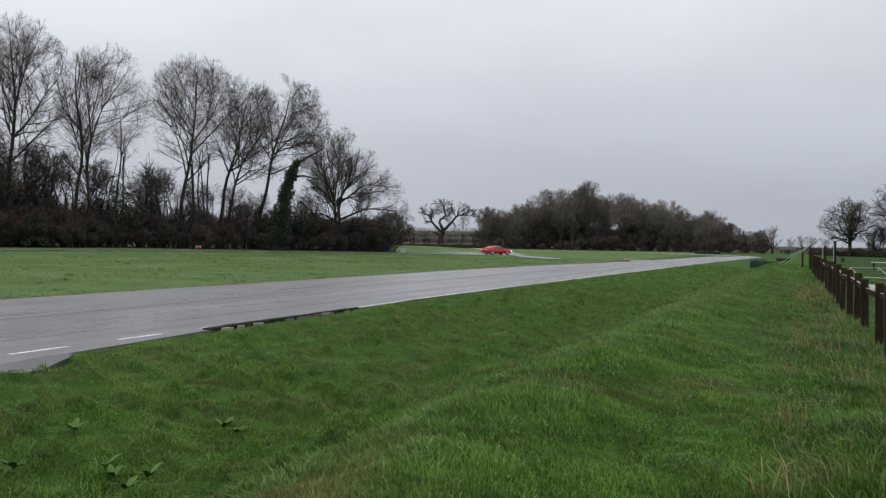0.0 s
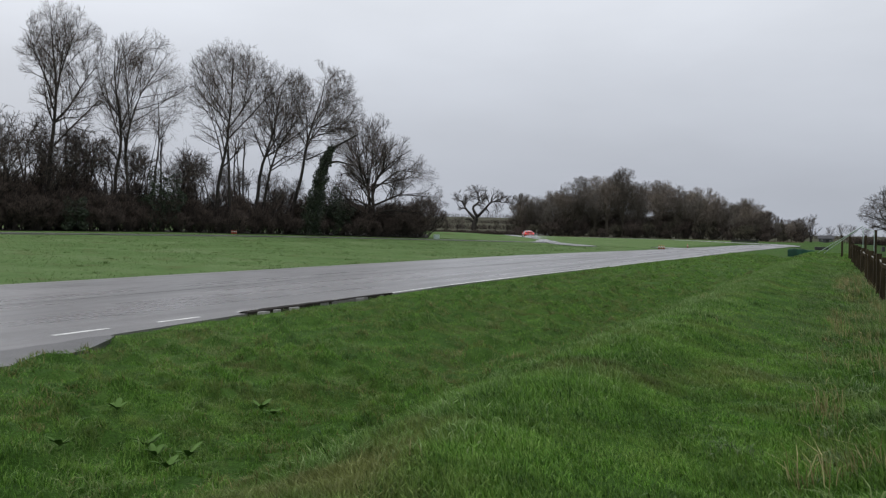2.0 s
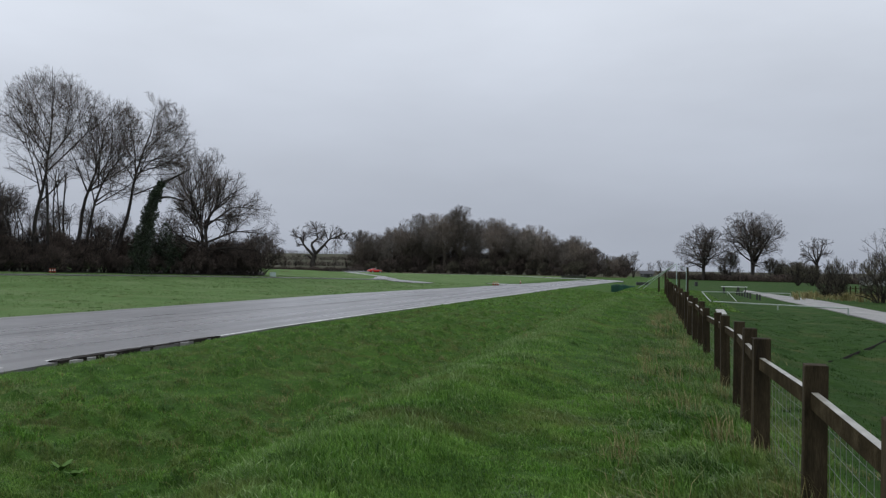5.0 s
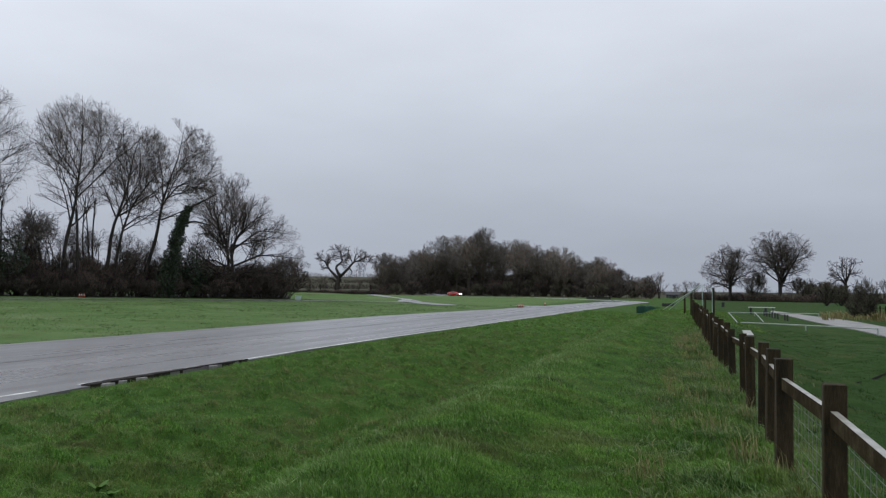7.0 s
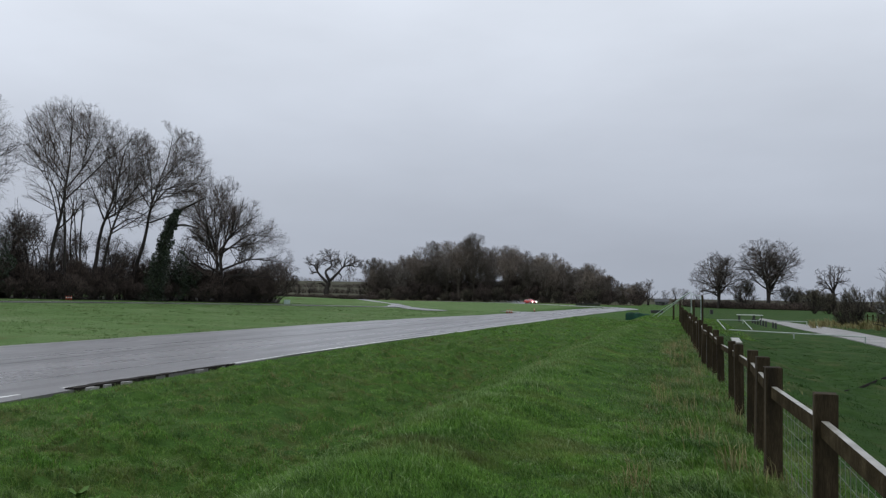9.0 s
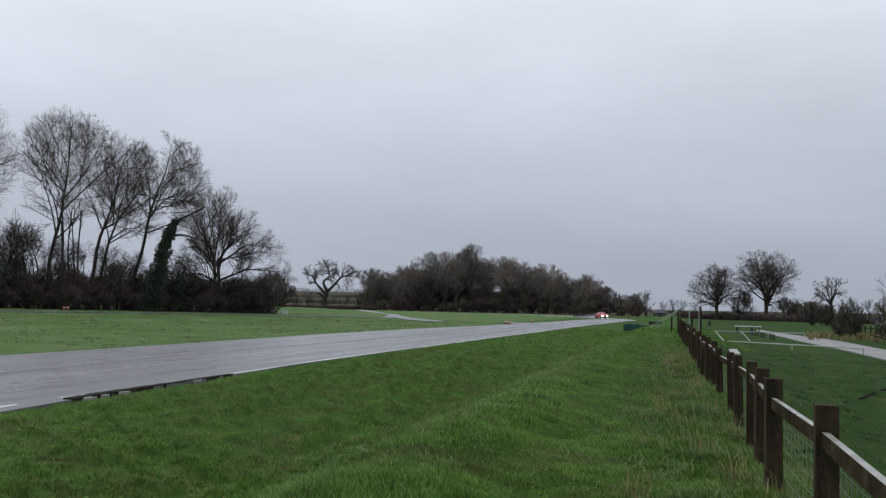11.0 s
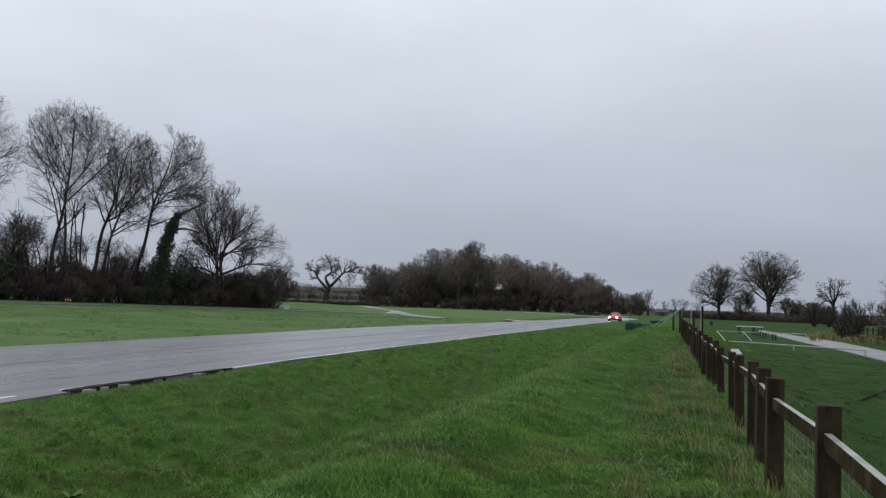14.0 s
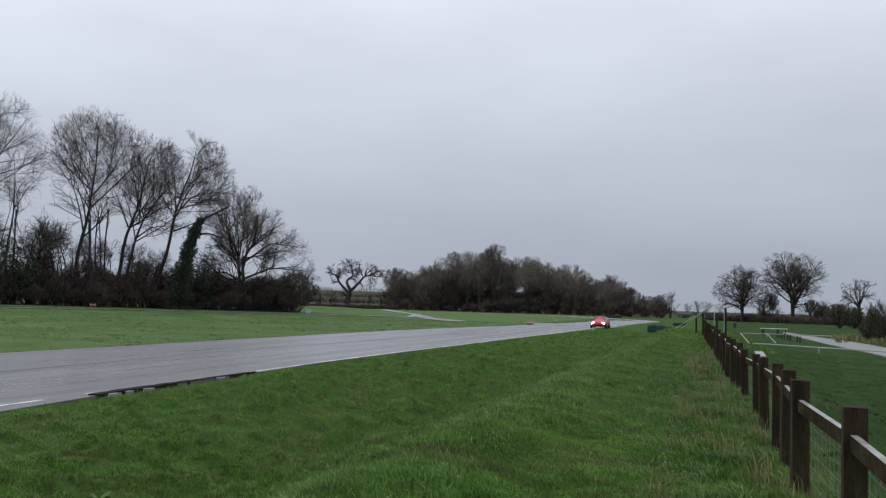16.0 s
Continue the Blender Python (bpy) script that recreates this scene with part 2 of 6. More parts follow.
M_TAR = material("dark_wet_tar", [(0.034, 0.032, 0.033), (0.058, 0.055, 0.056), (0.085, 0.081, 0.081)], 2.0, 0.38, bump=0.004, bump_scale=50, fine=0.2)
M_LITTER = material("brown_litter", [(0.050, 0.042, 0.026), (0.085, 0.072, 0.044), (0.13, 0.115, 0.07)], 0.4, 0.9, fine=0.25, spec=0.1)
M_BARK = material("grey_brown_bark", [(0.020, 0.018, 0.016), (0.038, 0.033, 0.029), (0.062, 0.055, 0.047)], 1.5, 0.9, fine=0.2, stretch=(1, 1, 0.4), spec=0.2)
M_TWIG = material("bare_twigs", [(0.050, 0.041, 0.036), (0.085, 0.069, 0.060), (0.130, 0.105, 0.088)], 0.3, 0.9, island=0.5, spec=0.15)
# Brush brown lifted in tone; the lift paints distance haze into the colour.
M_TWIG_RED = material("reddish_brush_twigs", [(0.046, 0.036, 0.030), (0.080, 0.062, 0.051), (0.122, 0.094, 0.076)], 0.25, 0.9, island=0.6, spec=0.2)
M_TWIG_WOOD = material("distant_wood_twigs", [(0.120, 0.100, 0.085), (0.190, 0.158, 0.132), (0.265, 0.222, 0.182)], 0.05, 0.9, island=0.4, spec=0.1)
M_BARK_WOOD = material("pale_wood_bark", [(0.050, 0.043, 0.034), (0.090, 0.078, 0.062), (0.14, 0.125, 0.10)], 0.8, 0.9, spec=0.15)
M_TWIG_OLIVE = material("olive_brush_twigs", [(0.050, 0.046, 0.033), (0.085, 0.078, 0.054), (0.125, 0.114, 0.078)], 0.25, 0.9, island=0.6, spec=0.15)
M_GRAZED = material("grazed_grass", [(0.020, 0.052, 0.011), (0.032, 0.073, 0.017), (0.048, 0.094, 0.026)], 0.8, 0.7, island=0.5, spec=0.1)
M_TUSSOCK = material("tussock_grass", [(0.058, 0.112, 0.022), (0.104, 0.172, 0.042), (0.160, 0.218, 0.076)], 0.9, 0.6, island=0.6, spec=0.15)
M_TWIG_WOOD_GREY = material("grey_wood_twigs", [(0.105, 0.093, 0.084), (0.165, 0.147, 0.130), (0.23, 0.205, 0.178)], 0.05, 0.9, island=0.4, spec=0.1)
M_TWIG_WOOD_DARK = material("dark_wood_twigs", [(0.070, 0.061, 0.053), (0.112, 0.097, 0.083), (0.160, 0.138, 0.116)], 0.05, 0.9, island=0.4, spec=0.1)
M_IVY = material("ivy_leaves", [(0.009, 0.016, 0.007), (0.017, 0.030, 0.012), (0.034, 0.052, 0.022)], 1.2, 0.45, island=0.6)
M_POST = material("damp_timber", [(0.016, 0.012, 0.007), (0.032, 0.024, 0.013), (0.062, 0.047, 0.027)], 4.0, 0.85, bump=0.005, bump_scale=30, fine=0.35, stretch=(3, 3, 0.4), spec=0.15)
M_RAIL = material("weathered_rail", [(0.018, 0.014, 0.008), (0.036, 0.028, 0.016), (0.075, 0.060, 0.036)], 5.0, 0.97, bump=0.003, bump_scale=40, fine=0.25, spec=0.03)
# Pale bench wood; on fence rails it paints the wet top's sky gleam.
M_RAIL_TOP = material("pale_wood_and_rail_gleam", [(0.16, 0.15, 0.12), (0.30, 0.29, 0.25), (0.42, 0.41, 0.37)], 7.0, 0.35, fine=0.2)
M_GOAL = material("dull_goal_tube", [(0.22, 0.26, 0.23), (0.36, 0.41, 0.37)], 2.0, 0.5)
M_THATCH = material("brown_thatch", [(0.078, 0.092, 0.026), (0.135, 0.140, 0.046), (0.20, 0.190, 0.078)], 1.6, 0.8, island=0.6, spec=0.1)
M_SOWN = material("sown_grass_blades", [(0.062, 0.120, 0.028), (0.100, 0.165, 0.050), (0.155, 0.210, 0.090)], 0.4, 0.7, island=0.5, spec=0.1)
M_TUFT = material("dark_tufts", [(0.022, 0.056, 0.011), (0.046, 0.100, 0.019), (0.080, 0.150, 0.036)], 1.3, 0.6, island=0.5, spec=0.15)
M_WIRE = material("galvanised_wire", [(0.16, 0.17, 0.16), (0.27, 0.28, 0.27)], 6.0, 0.5, metal=0.4)
M_GREEN = material("green_sheet", [(0.004, 0.024, 0.014), (0.007, 0.040, 0.023), (0.013, 0.060, 0.035)], 1.2, 0.75, spec=0.2, bump=0.02, bump_scale=4)
M_TUBE = material("pale_green_tube", [(0.30, 0.40, 0.36), (0.45, 0.54, 0.50)], 2.0, 0.4)
M_WHITE = material("white_painted_tube", [(0.55, 0.57, 0.55), (0.78, 0.80, 0.78)], 3.0, 0.4)
M_DARK = material("dark_plastic", [(0.012, 0.012, 0.013), (0.03, 0.03, 0.03)], 4.0, 0.5)
M_ORANGE = material("cone_orange", [(0.34, 0.055, 0.024), (0.48, 0.085, 0.034)], 6.0, 0.5)
M_RED = material("red_car_paint", [(0.42, 0.012, 0.009), (0.50, 0.018, 0.011)], 2.0, 0.2, spec=0.6, local=True)
M_GLASS = material("tinted_car_glass", [(0.010, 0.011, 0.012), (0.018, 0.019, 0.02)], 2.0, 0.05, spec=0.8, local=True)
M_TYRE = material("tyre_rubber", [(0.012, 0.012, 0.012), (0.025, 0.025, 0.025)], 20.0, 0.8, local=True)
M_RIM = material("alloy_rim", [(0.42, 0.42, 0.43), (0.55, 0.55, 0.56)], 8.0, 0.3, metal=0.9, local=True)
M_CLAD = material("grey_cladding", [(0.06, 0.063, 0.066), (0.10, 0.105, 0.11)], 1.0, 0.7)
M_ROOF = material("slate_roof", [(0.035, 0.036, 0.04), (0.065, 0.066, 0.07)], 1.0, 0.7)


def glow(name, colour, strength):
    m = bpy.data.materials.new(name)
    m.use_nodes = True
    b = m.node_tree.nodes["Principled BSDF"]
    b.inputs["Base Color"].default_value = (*colour, 1)
    b.inputs["Emission Color"].default_value = (*colour, 1)
    b.inputs["Emission Strength"].default_value = strength
    return m


M_HEADLIGHT = glow("lit_headlight", (1.0, 0.95, 0.92), 60.0)
M_TAILLIGHT = glow("lit_tail_lamp", (1.0, 0.04, 0.03), 1.2)


# ---- mesh helpers ----
def mesh_from(name, verts, quads=None, tris=None, mat=None, smooth=False):
    """A mesh from numpy arrays of corners and faces."""
    me = bpy.data.meshes.new(name)
    verts = np.asarray(verts, dtype=np.float32).reshape(-1, 3)
    q = np.zeros((0, 4), np.int32) if quads is None else np.asarray(quads, np.int32).reshape(-1, 4)
    t = np.zeros((0, 3), np.int32) if tris is None else np.asarray(tris, np.int32).reshape(-1, 3)
    me.vertices.add(len(verts))
    me.vertices.foreach_set("co", verts.ravel())
    me.loops.add(q.size + t.size)
    me.loops.foreach_set("vertex_index", np.concatenate([q.ravel(), t.ravel()]))
    me.polygons.add(len(q) + len(t))
    starts = np.concatenate([np.arange(len(q)) * 4, q.size + np.arange(len(t)) * 3]).astype(np.int32)
    me.polygons.foreach_set("loop_start", starts)
    me.polygons.foreach_set("use_smooth", np.full(len(q) + len(t), smooth))
    me.update(calc_edges=True)
    if mat:
        me.materials.append(mat)
    return me


def part(name, bm, mat, parent=None, label="", smooth=False, at=None):
    """Links a bmesh (or a finished mesh) as one object under a thing."""
    if isinstance(bm, bpy.types.Mesh):
        me = bm
    else:
        me = bpy.data.meshes.new(name)
        bm.to_mesh(me)
        bm.free()
        me.materials.append(mat)
        if smooth:
            me.polygons.foreach_set("use_smooth", np.full(len(me.polygons), True))
    ob = new(name, me)
    if parent:
        ob.parent = parent
    if at is not None:
        ob.matrix_basis = at
    if label:
        tagged(ob, label)
    return ob


def box(bm, sx, sy, sz, m=None, bevel=0.0):
    """A block, sizes whole, its centre at the origin of m."""
    r = bmesh.ops.create_cube(bm, size=1.0)["verts"]
    bmesh.ops.scale(bm, vec=(sx, sy, sz), verts=r)
    if bevel:
        edges = list({e for v in r for e in v.link_edges})
        out = bmesh.ops.bevel(bm, geom=edges, offset=bevel, segments=2, affect="EDGES", profile=0.6)
        r = list({v for f in out["faces"] for v in f.verts} | {v for v in r if v.is_valid})
    if m is not None:
        bmesh.ops.transform(bm, matrix=m, verts=r)
    return r


def rod(bm, a, b, r, sides=8, r2=None):
    """A round bar from a to b."""
    a, b = Vector(a), Vector(b)
    d = b - a
    m = Matrix.Translation((a + b) / 2) @ d.to_track_quat("Z", "Y").to_matrix().to_4x4()
    bmesh.ops.create_cone(bm, cap_ends=True, segments=sides, radius1=r, radius2=r if r2 is None else r2, depth=d.length, matrix=m)


def spot(bearing, dist):
    """Plan place at a compass-like bearing (degrees, clockwise from the y axis) and a distance from the viewpoint."""
    return dist * math.sin(radians(bearing)), dist * math.cos(radians(bearing))


# ---- lie of the land ----
LEAN = math.atan(0.27)            # the course and the fence run this far clockwise of the y axis
CU, SU = math.cos(LEAN), math.sin(LEAN)


def to_uv(x, y):
    return x * CU - y * SU, x * SU + y * CU


def to_xy(u, v):
    return u * CU + v * SU, -u * SU + v * CU


ROAD_V = np.array([-400, -60, 10, 12, 14, 16, 20, 24, 28, 36, 46, 60, 82, 93, 120, 146, 160, 172])
ROAD_NEAR = np.array([-12.0, -12.0, -12.05, -12.25, -12.5, -12.7, -12.85, -12.95, -13.05, -13.0, -12.65, -12.3, -11.5, -11.3, -10.2, -8.8, -8.2, -7.6])
ROAD_FAR = np.array([-24.9, -24.9, -24.8, -24.8, -24.8, -24.75, -24.7, -24.7, -24.7, -24.6, -24.5, -24.3, -22.9, -21.3, -19.3, -17.8, -17.0, -16.2])


def smooth(a, b, x):
    k = np.clip((x - a) / (b - a), 0, 1)
    return k * k * (3 - 2 * k)


def land(x, y):
    """Height of the ground, in metres above the course."""
    x, y = np.asarray(x, float), np.asarray(y, float)
    u, v = to_uv(x, y)
    fade = 1 - 0.75 * smooth(55, 110, v)
    bank = 0.72 * smooth(-4.9, -2.5, u) * (1 - smooth(-1.4, 1.0, u) * 0.32) * (1 - smooth(1.4, 4.5, u))
    z = bank * fade
    z = z + 0.16 * np.exp(-((u + 2.1) / 0.6) ** 2) * fade                      # the lip of the bank
    z = z - 0.29 * np.exp(-((u + 5.6) / 1.5) ** 2)                             # shallow dip beside the course
    z = z + 0.026 * np.clip(-u - 26, 0, 42) * (1 - smooth(140, 290, v)) * smooth(-40, 20, v)   # field climbs to the trees
    z = z + 0.68 * np.exp(-(((x + 30.5) / 20.5) ** 2) ** 4 - ((y - 138) / 5.2) ** 2)             # mound inside the loop
    d = np.hypot(x, y)
    brg = np.degrees(np.arctan2(x, np.maximum(y, 1e-3)))
    z = z + np.where(y > 0, 1, 0) * smooth(285, 330, d) * (1 - smooth(-6, 3, brg)) * (2.0 + 12.0 * smooth(330, 900, d))
    z = z - 0.10 * smooth(4, 9, u)
    z = z + 0.24 * (1 - smooth(6.5, 11.5, v)) * smooth(-3, 2, v) * np.exp(-((u - 0.7) / 0.8) ** 2)        # the slope is fuller by the near posts
    return z


def land1(x, y):
    return float(land(x, y))


# ---- ground ----
def steps(*spans):
    """Nodes from (start, end, step) spans laid end to end."""
    out = []
    for a, b, s in spans:
        out.append(np.arange(a, b - 1e-6, s))
    return np.concatenate(out + [[spans[-1][1]]])


def ripple(u, v, seed, size):
    """Smooth repeatable unevenness from a few crossed waves."""
    rng = np.random.default_rng(seed)
    z = 0
    for _ in range(9):
        a, k, ph = rng.uniform(0, 6.283), rng.uniform(0.5, 1.9) * 6.283 / size, rng.uniform(0, 6.283)
        z = z + np.sin((u * math.cos(a) + v * math.sin(a)) * k + ph)
    return z / 9


def roughness_of(u, v):
    """Lumps, hollows and tussocks of the uncut turf, in metres."""
    rough_bit = smooth(-13.5, -11, u) * (1 - smooth(5, 8, u)) * (1 - smooth(50, 80, v))
    rough_bit = rough_bit * (1 - 0.55 * np.exp(-((u + 1.4) / 1.7) ** 2))          # trodden flatter along the top of the bank
    z = rough_bit * (0.13 * ripple(u, v, 3, 1.8) + 0.07 * ripple(u, v, 5, 0.8))
    return z + 0.30 * tussock(u, v) * (1 - smooth(40, 70, v))


def tussock(u, v):
    """How far a place stands up as a tussock: in the dip beside the course and on the slope to the fence."""
    wild = smooth(-12.4, -10.6, u) * (1 - smooth(-4.0, -2.9, u)) + 0.6 * smooth(-0.6, 0.2, u) * (1 - smooth(0.9, 1.6, u))
    return wild * np.maximum(ripple(u, v, 61, 1.3) + 0.5 * ripple(u, v, 62, 0.6), 0)


def build_ground():
    us = steps((-2600, -400, 200), (-400, -100, 12), (-100, -66, 4), (-66, -30, 1.5), (-30, -14, 1), (-14, 6, 0.22), (6, 30, 1.2), (30, 120, 6), (120, 400, 28), (400, 2600, 220))
    vs = steps((-2600, -200, 300), (-200, -20, 20), (-20, 2, 2), (2, 34, 0.26), (34, 80, 1.0), (80, 280, 3), (280, 420, 10), (420, 1000, 40), (1000, 2800, 200))
    U, V = np.meshgrid(us, vs)
    X, Y = to_xy(U, V)
    Z = land(X, Y)
    near, far = np.interp(V, ROAD_V, ROAD_NEAR), np.interp(V, ROAD_V, ROAD_FAR)
    on_road = (U < near - 0.05) & (U > far + 0.05) & (V < 176)
    rough_bit = smooth(-13.5, -11, U) * (1 - smooth(5, 8, U)) * (1 - smooth(50, 80, V))
    Z = Z + roughness_of(U, V)
    Z = Z + (1 - rough_bit) * 0.05 * ripple(U, V, 8, 9.0)
    Z = np.where(on_road, -0.10, Z)
    Z = Z - 0.07 * ((V > 16) & (V < 24) & (U > near - 0.3) & (U < near + 0.25)) - 0.06 * ((V < 11.4) & (V > -30) & (U > near - 0.4) & (U < near + 1.15))   # worn edges
    nu, nv = len(us), len(vs)
    i = np.arange(nu * nv).reshape(nv, nu)
    q = np.stack([i[:-1, :-1], i[:-1, 1:], i[1:, 1:], i[1:, :-1]], -1)
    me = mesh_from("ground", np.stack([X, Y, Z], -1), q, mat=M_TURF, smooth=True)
    return tagged(new("ground", me), "rough green winter grass field with straw patches", "grass field", kind="structure")


build_ground()


def ribbon(name, left, right, z, mat, label, category, kind="structure", thick=0.12, cross=1):
    """A paved strip between two plan lines, with side faces. z: one height, one a place, or a pair for the two lines."""
    L, R = np.asarray(left, float), np.asarray(right, float)
    zl, zr = z if isinstance(z, tuple) else (z, z)
    zl, zr = np.broadcast_to(np.asarray(zl, float), (len(L),)), np.broadcast_to(np.asarray(zr, float), (len(L),))
    cols = []
    for k in range(cross + 1):
        f = k / cross
        cols.append(np.column_stack([L + (R - L) * f, zl + (zr - zl) * f]))
    low_l, low_r = np.column_stack([L, zl - thick]), np.column_stack([R, zr - thick])
    g = np.stack([low_l, *cols, low_r], 1)
    n, m = g.shape[:2]
    i = np.arange(n * m).reshape(n, m)
    q = np.stack([i[:-1, :-1], i[:-1, 1:], i[1:, 1:], i[1:, :-1]], -1)
    return tagged(new(name, mesh_from(name, g, q, mat=mat)), label, category, kind=kind)


def build_course():
    v = np.concatenate([[-400, -200, -60], np.arange(-40, 172.1, 2.0)])
    rng = np.random.default_rng(4)
    near, far = np.interp(v, ROAD_V, ROAD_NEAR), np.interp(v, ROAD_V, ROAD_FAR)
    near, far = near + rng.normal(0, 0.05, len(v)), far + rng.normal(0, 0.07, len(v))
    ln = np.column_stack(to_xy(far, v))
    rn = np.column_stack(to_xy(near, v))
    ribbon("road", ln, rn, 0.02, M_ROAD, "wet grey asphalt sprint course", "road", cross=6)


build_course()


# ---- trees ----
def unit(a):
    return a / np.maximum(np.linalg.norm(a, axis=-1, keepdims=True), 1e-9)


def shoots(rng, p0, d, length, radius, n, wob, up, tip):
    """Many bent shoots at once: points, directions and radii."""
    pts, dirs = [p0], [d]
    step = (length / n)[:, None]
    for k in range(n):
        d = unit(d + rng.normal(0, wob, d.shape) + np.array([0, 0, up]))
        pts.append(pts[-1] + d * step)
        dirs.append(d)
    k = np.linspace(0, 1, n + 1)[None, :]
    return np.stack(pts, 1), np.stack(dirs, 1), radius[:, None] * (1 - (1 - tip) * k)


def side_shoots(rng, pts, dirs, rad, length, count, start, angle, ratio, thin, spread=0.3):
    """Where the next order of shoots springs from, which way, how long and how thick."""
    b, n = pts.shape[0], pts.shape[1] - 1
    par = np.repeat(np.arange(b), count)
    t = start + (1 - start) * (np.tile(np.arange(count), b) + rng.uniform(0.1, 0.95, b * count)) / count
    f = np.clip(t * n, 0, n - 1e-4)
    k = f.astype(int)
    w = (f - k)[:, None]
    p = pts[par, k] * (1 - w) + pts[par, k + 1] * w
    d = unit(dirs[par, k] * (1 - w) + dirs[par, k + 1] * w)
    side = unit(np.cross(d, rng.normal(0, 1, d.shape)))
    a = np.radians(rng.normal(angle, angle * spread, len(d)))[:, None]
    nd = unit(d * np.cos(a) + side * np.sin(a))
    nl = length[par] * ratio * (1.15 - 0.6 * t) * rng.uniform(0.7, 1.25, len(d))
    nr = np.maximum((rad[par, k] * (1 - w[:, 0]) + rad[par, k + 1] * w[:, 0]) * thin, 0.004)
    return p, nd, nl, nr


def tubes(pts, rad, sides):
    """Tube skins round many polylines: corners and quads."""
    b, n = pts.shape[:2]
    tan = np.gradient(pts, axis=1)
    tan = unit(tan)
    ref = np.where(np.abs(tan[..., 2:3]) > 0.9, np.array([1.0, 0, 0]), np.array([0, 0, 1.0]))
    e1 = unit(np.cross(tan, ref))
    e2 = np.cross(tan, e1)
    a = np.arange(sides) * 2 * math.pi / sides
    ring = e1[:, :, None, :] * np.cos(a)[None, None, :, None] + e2[:, :, None, :] * np.sin(a)[None, None, :, None]
    v = pts[:, :, None, :] + ring * rad[:, :, None, None]
    i = np.arange(b * n * sides).reshape(b, n, sides)
    j = np.roll(i, -1, axis=2)
    q = np.stack([i[:, :-1], j[:, :-1], j[:, 1:], i[:, 1:]], -1).reshape(-1, 4)
    return v.reshape(-1, 3), q


def spikes(pts, rad):
    """Three-sided points for the finest twigs: corners and triangles."""
    a, b = pts[:, 0], pts[:, -1]
    d = unit(b - a)
    e1 = unit(np.cross(d, np.array([0.31, 0.83, 0.46])))
    e2 = np.cross(d, e1)
    r = rad[:, :1]
    v = np.stack([a + e1 * r, a + (-0.5 * e1 + 0.87 * e2) * r, a + (-0.5 * e1 - 0.87 * e2) * r, b], 1)
    i = np.arange(len(a) * 4).reshape(-1, 4)
    return v.reshape(-1, 3), np.concatenate([i[:, [0, 1, 3]], i[:, [1, 2, 3]], i[:, [2, 0, 3]]])


def skin(name, layers, mat):
    vs, qs, ts, base = [], [np.zeros((0, 4), int)], [np.zeros((0, 3), int)], 0
    for pts, rad, sides in layers:
        v, q = tubes(pts, rad, sides) if pts.shape[1] > 2 else spikes(pts, rad)
        vs.append(v)
        (qs if pts.shape[1] > 2 else ts).append(q + base)
        base += len(v)
    return mesh_from(name, np.concatenate(vs), np.concatenate(qs), np.concatenate(ts), mat=mat, smooth=True)


def arcs(rng, start, tangent, end, n, jitter):
    """Curved shoots that leave along a tangent and bend to their ends."""
    ln = np.linalg.norm(end - start, axis=1, keepdims=True)
    ctrl = start + unit(tangent) * ln * 0.45
    t = np.linspace(0, 1, n + 1)[None, :, None]
    p = start[:, None] * (1 - t) ** 2 + ctrl[:, None] * 2 * t * (1 - t) + end[:, None] * t ** 2
    wave = rng.normal(0, 1, (len(p), 2, 3))
    p = p + (wave[:, :1] * np.sin(t * math.pi) + 0.5 * wave[:, 1:] * np.sin(t * math.pi * 2.3)) * (jitter * ln)[:, None]
    return p, ln[:, 0]


def smooth_line(pts, n):
    """A polyline resampled to n + 1 even places with its corners eased."""
    pts = np.asarray(pts, float)
    s = np.concatenate([[0], np.cumsum(np.linalg.norm(np.diff(pts, axis=0), axis=1))])
    f = np.linspace(0, s[-1], n * 3 + 1)
    q = np.column_stack([np.interp(f, s, pts[:, k]) for k in range(3)])
    for _ in range(4):
        q[1:-1] = (q[:-2] + q[1:-1] * 2 + q[2:]) / 4
    return q[::3]


class Crown:
    """The rounded, slightly lobed space that a crown fills."""

    def __init__(self, rng, height, width, base, off, top_heavy, lobes):
        self.c = np.array([off[0], off[1], height * (base + (1 - base) * top_heavy)])
        self.rw, self.hi, self.lo = width / 2, height * (1 - base) * (1 - top_heavy), height * (1 - base) * top_heavy
        self.ph, self.lobes = rng.uniform(0, 6.28, 4), lobes

    def inside(self, p):
        q = (p - self.c) / np.array([self.rw, self.rw, 1.0])
        q[..., 2] /= np.where(q[..., 2] > 0, self.hi, self.lo)
        a = np.arctan2(q[..., 1], q[..., 0])
        edge = 1 + self.lobes * (np.sin(3 * a + self.ph[0]) * np.cos(3 * q[..., 2] + self.ph[1]) + np.sin(5 * a + 6 * q[..., 2] + self.ph[2]))
        return np.linalg.norm(q, axis=-1) < edge

    def reach(self, p, d, most):
        """How far each shoot may run before it leaves the crown."""
        f = np.linspace(0.1, 1, 10)
        ok = self.inside(p[:, None] + d[:, None] * (most[:, None] * f)[..., None])
        first = np.where(ok.all(1), 10, np.argmin(ok, axis=1))
        return most * np.maximum(first, 1.6) / 10


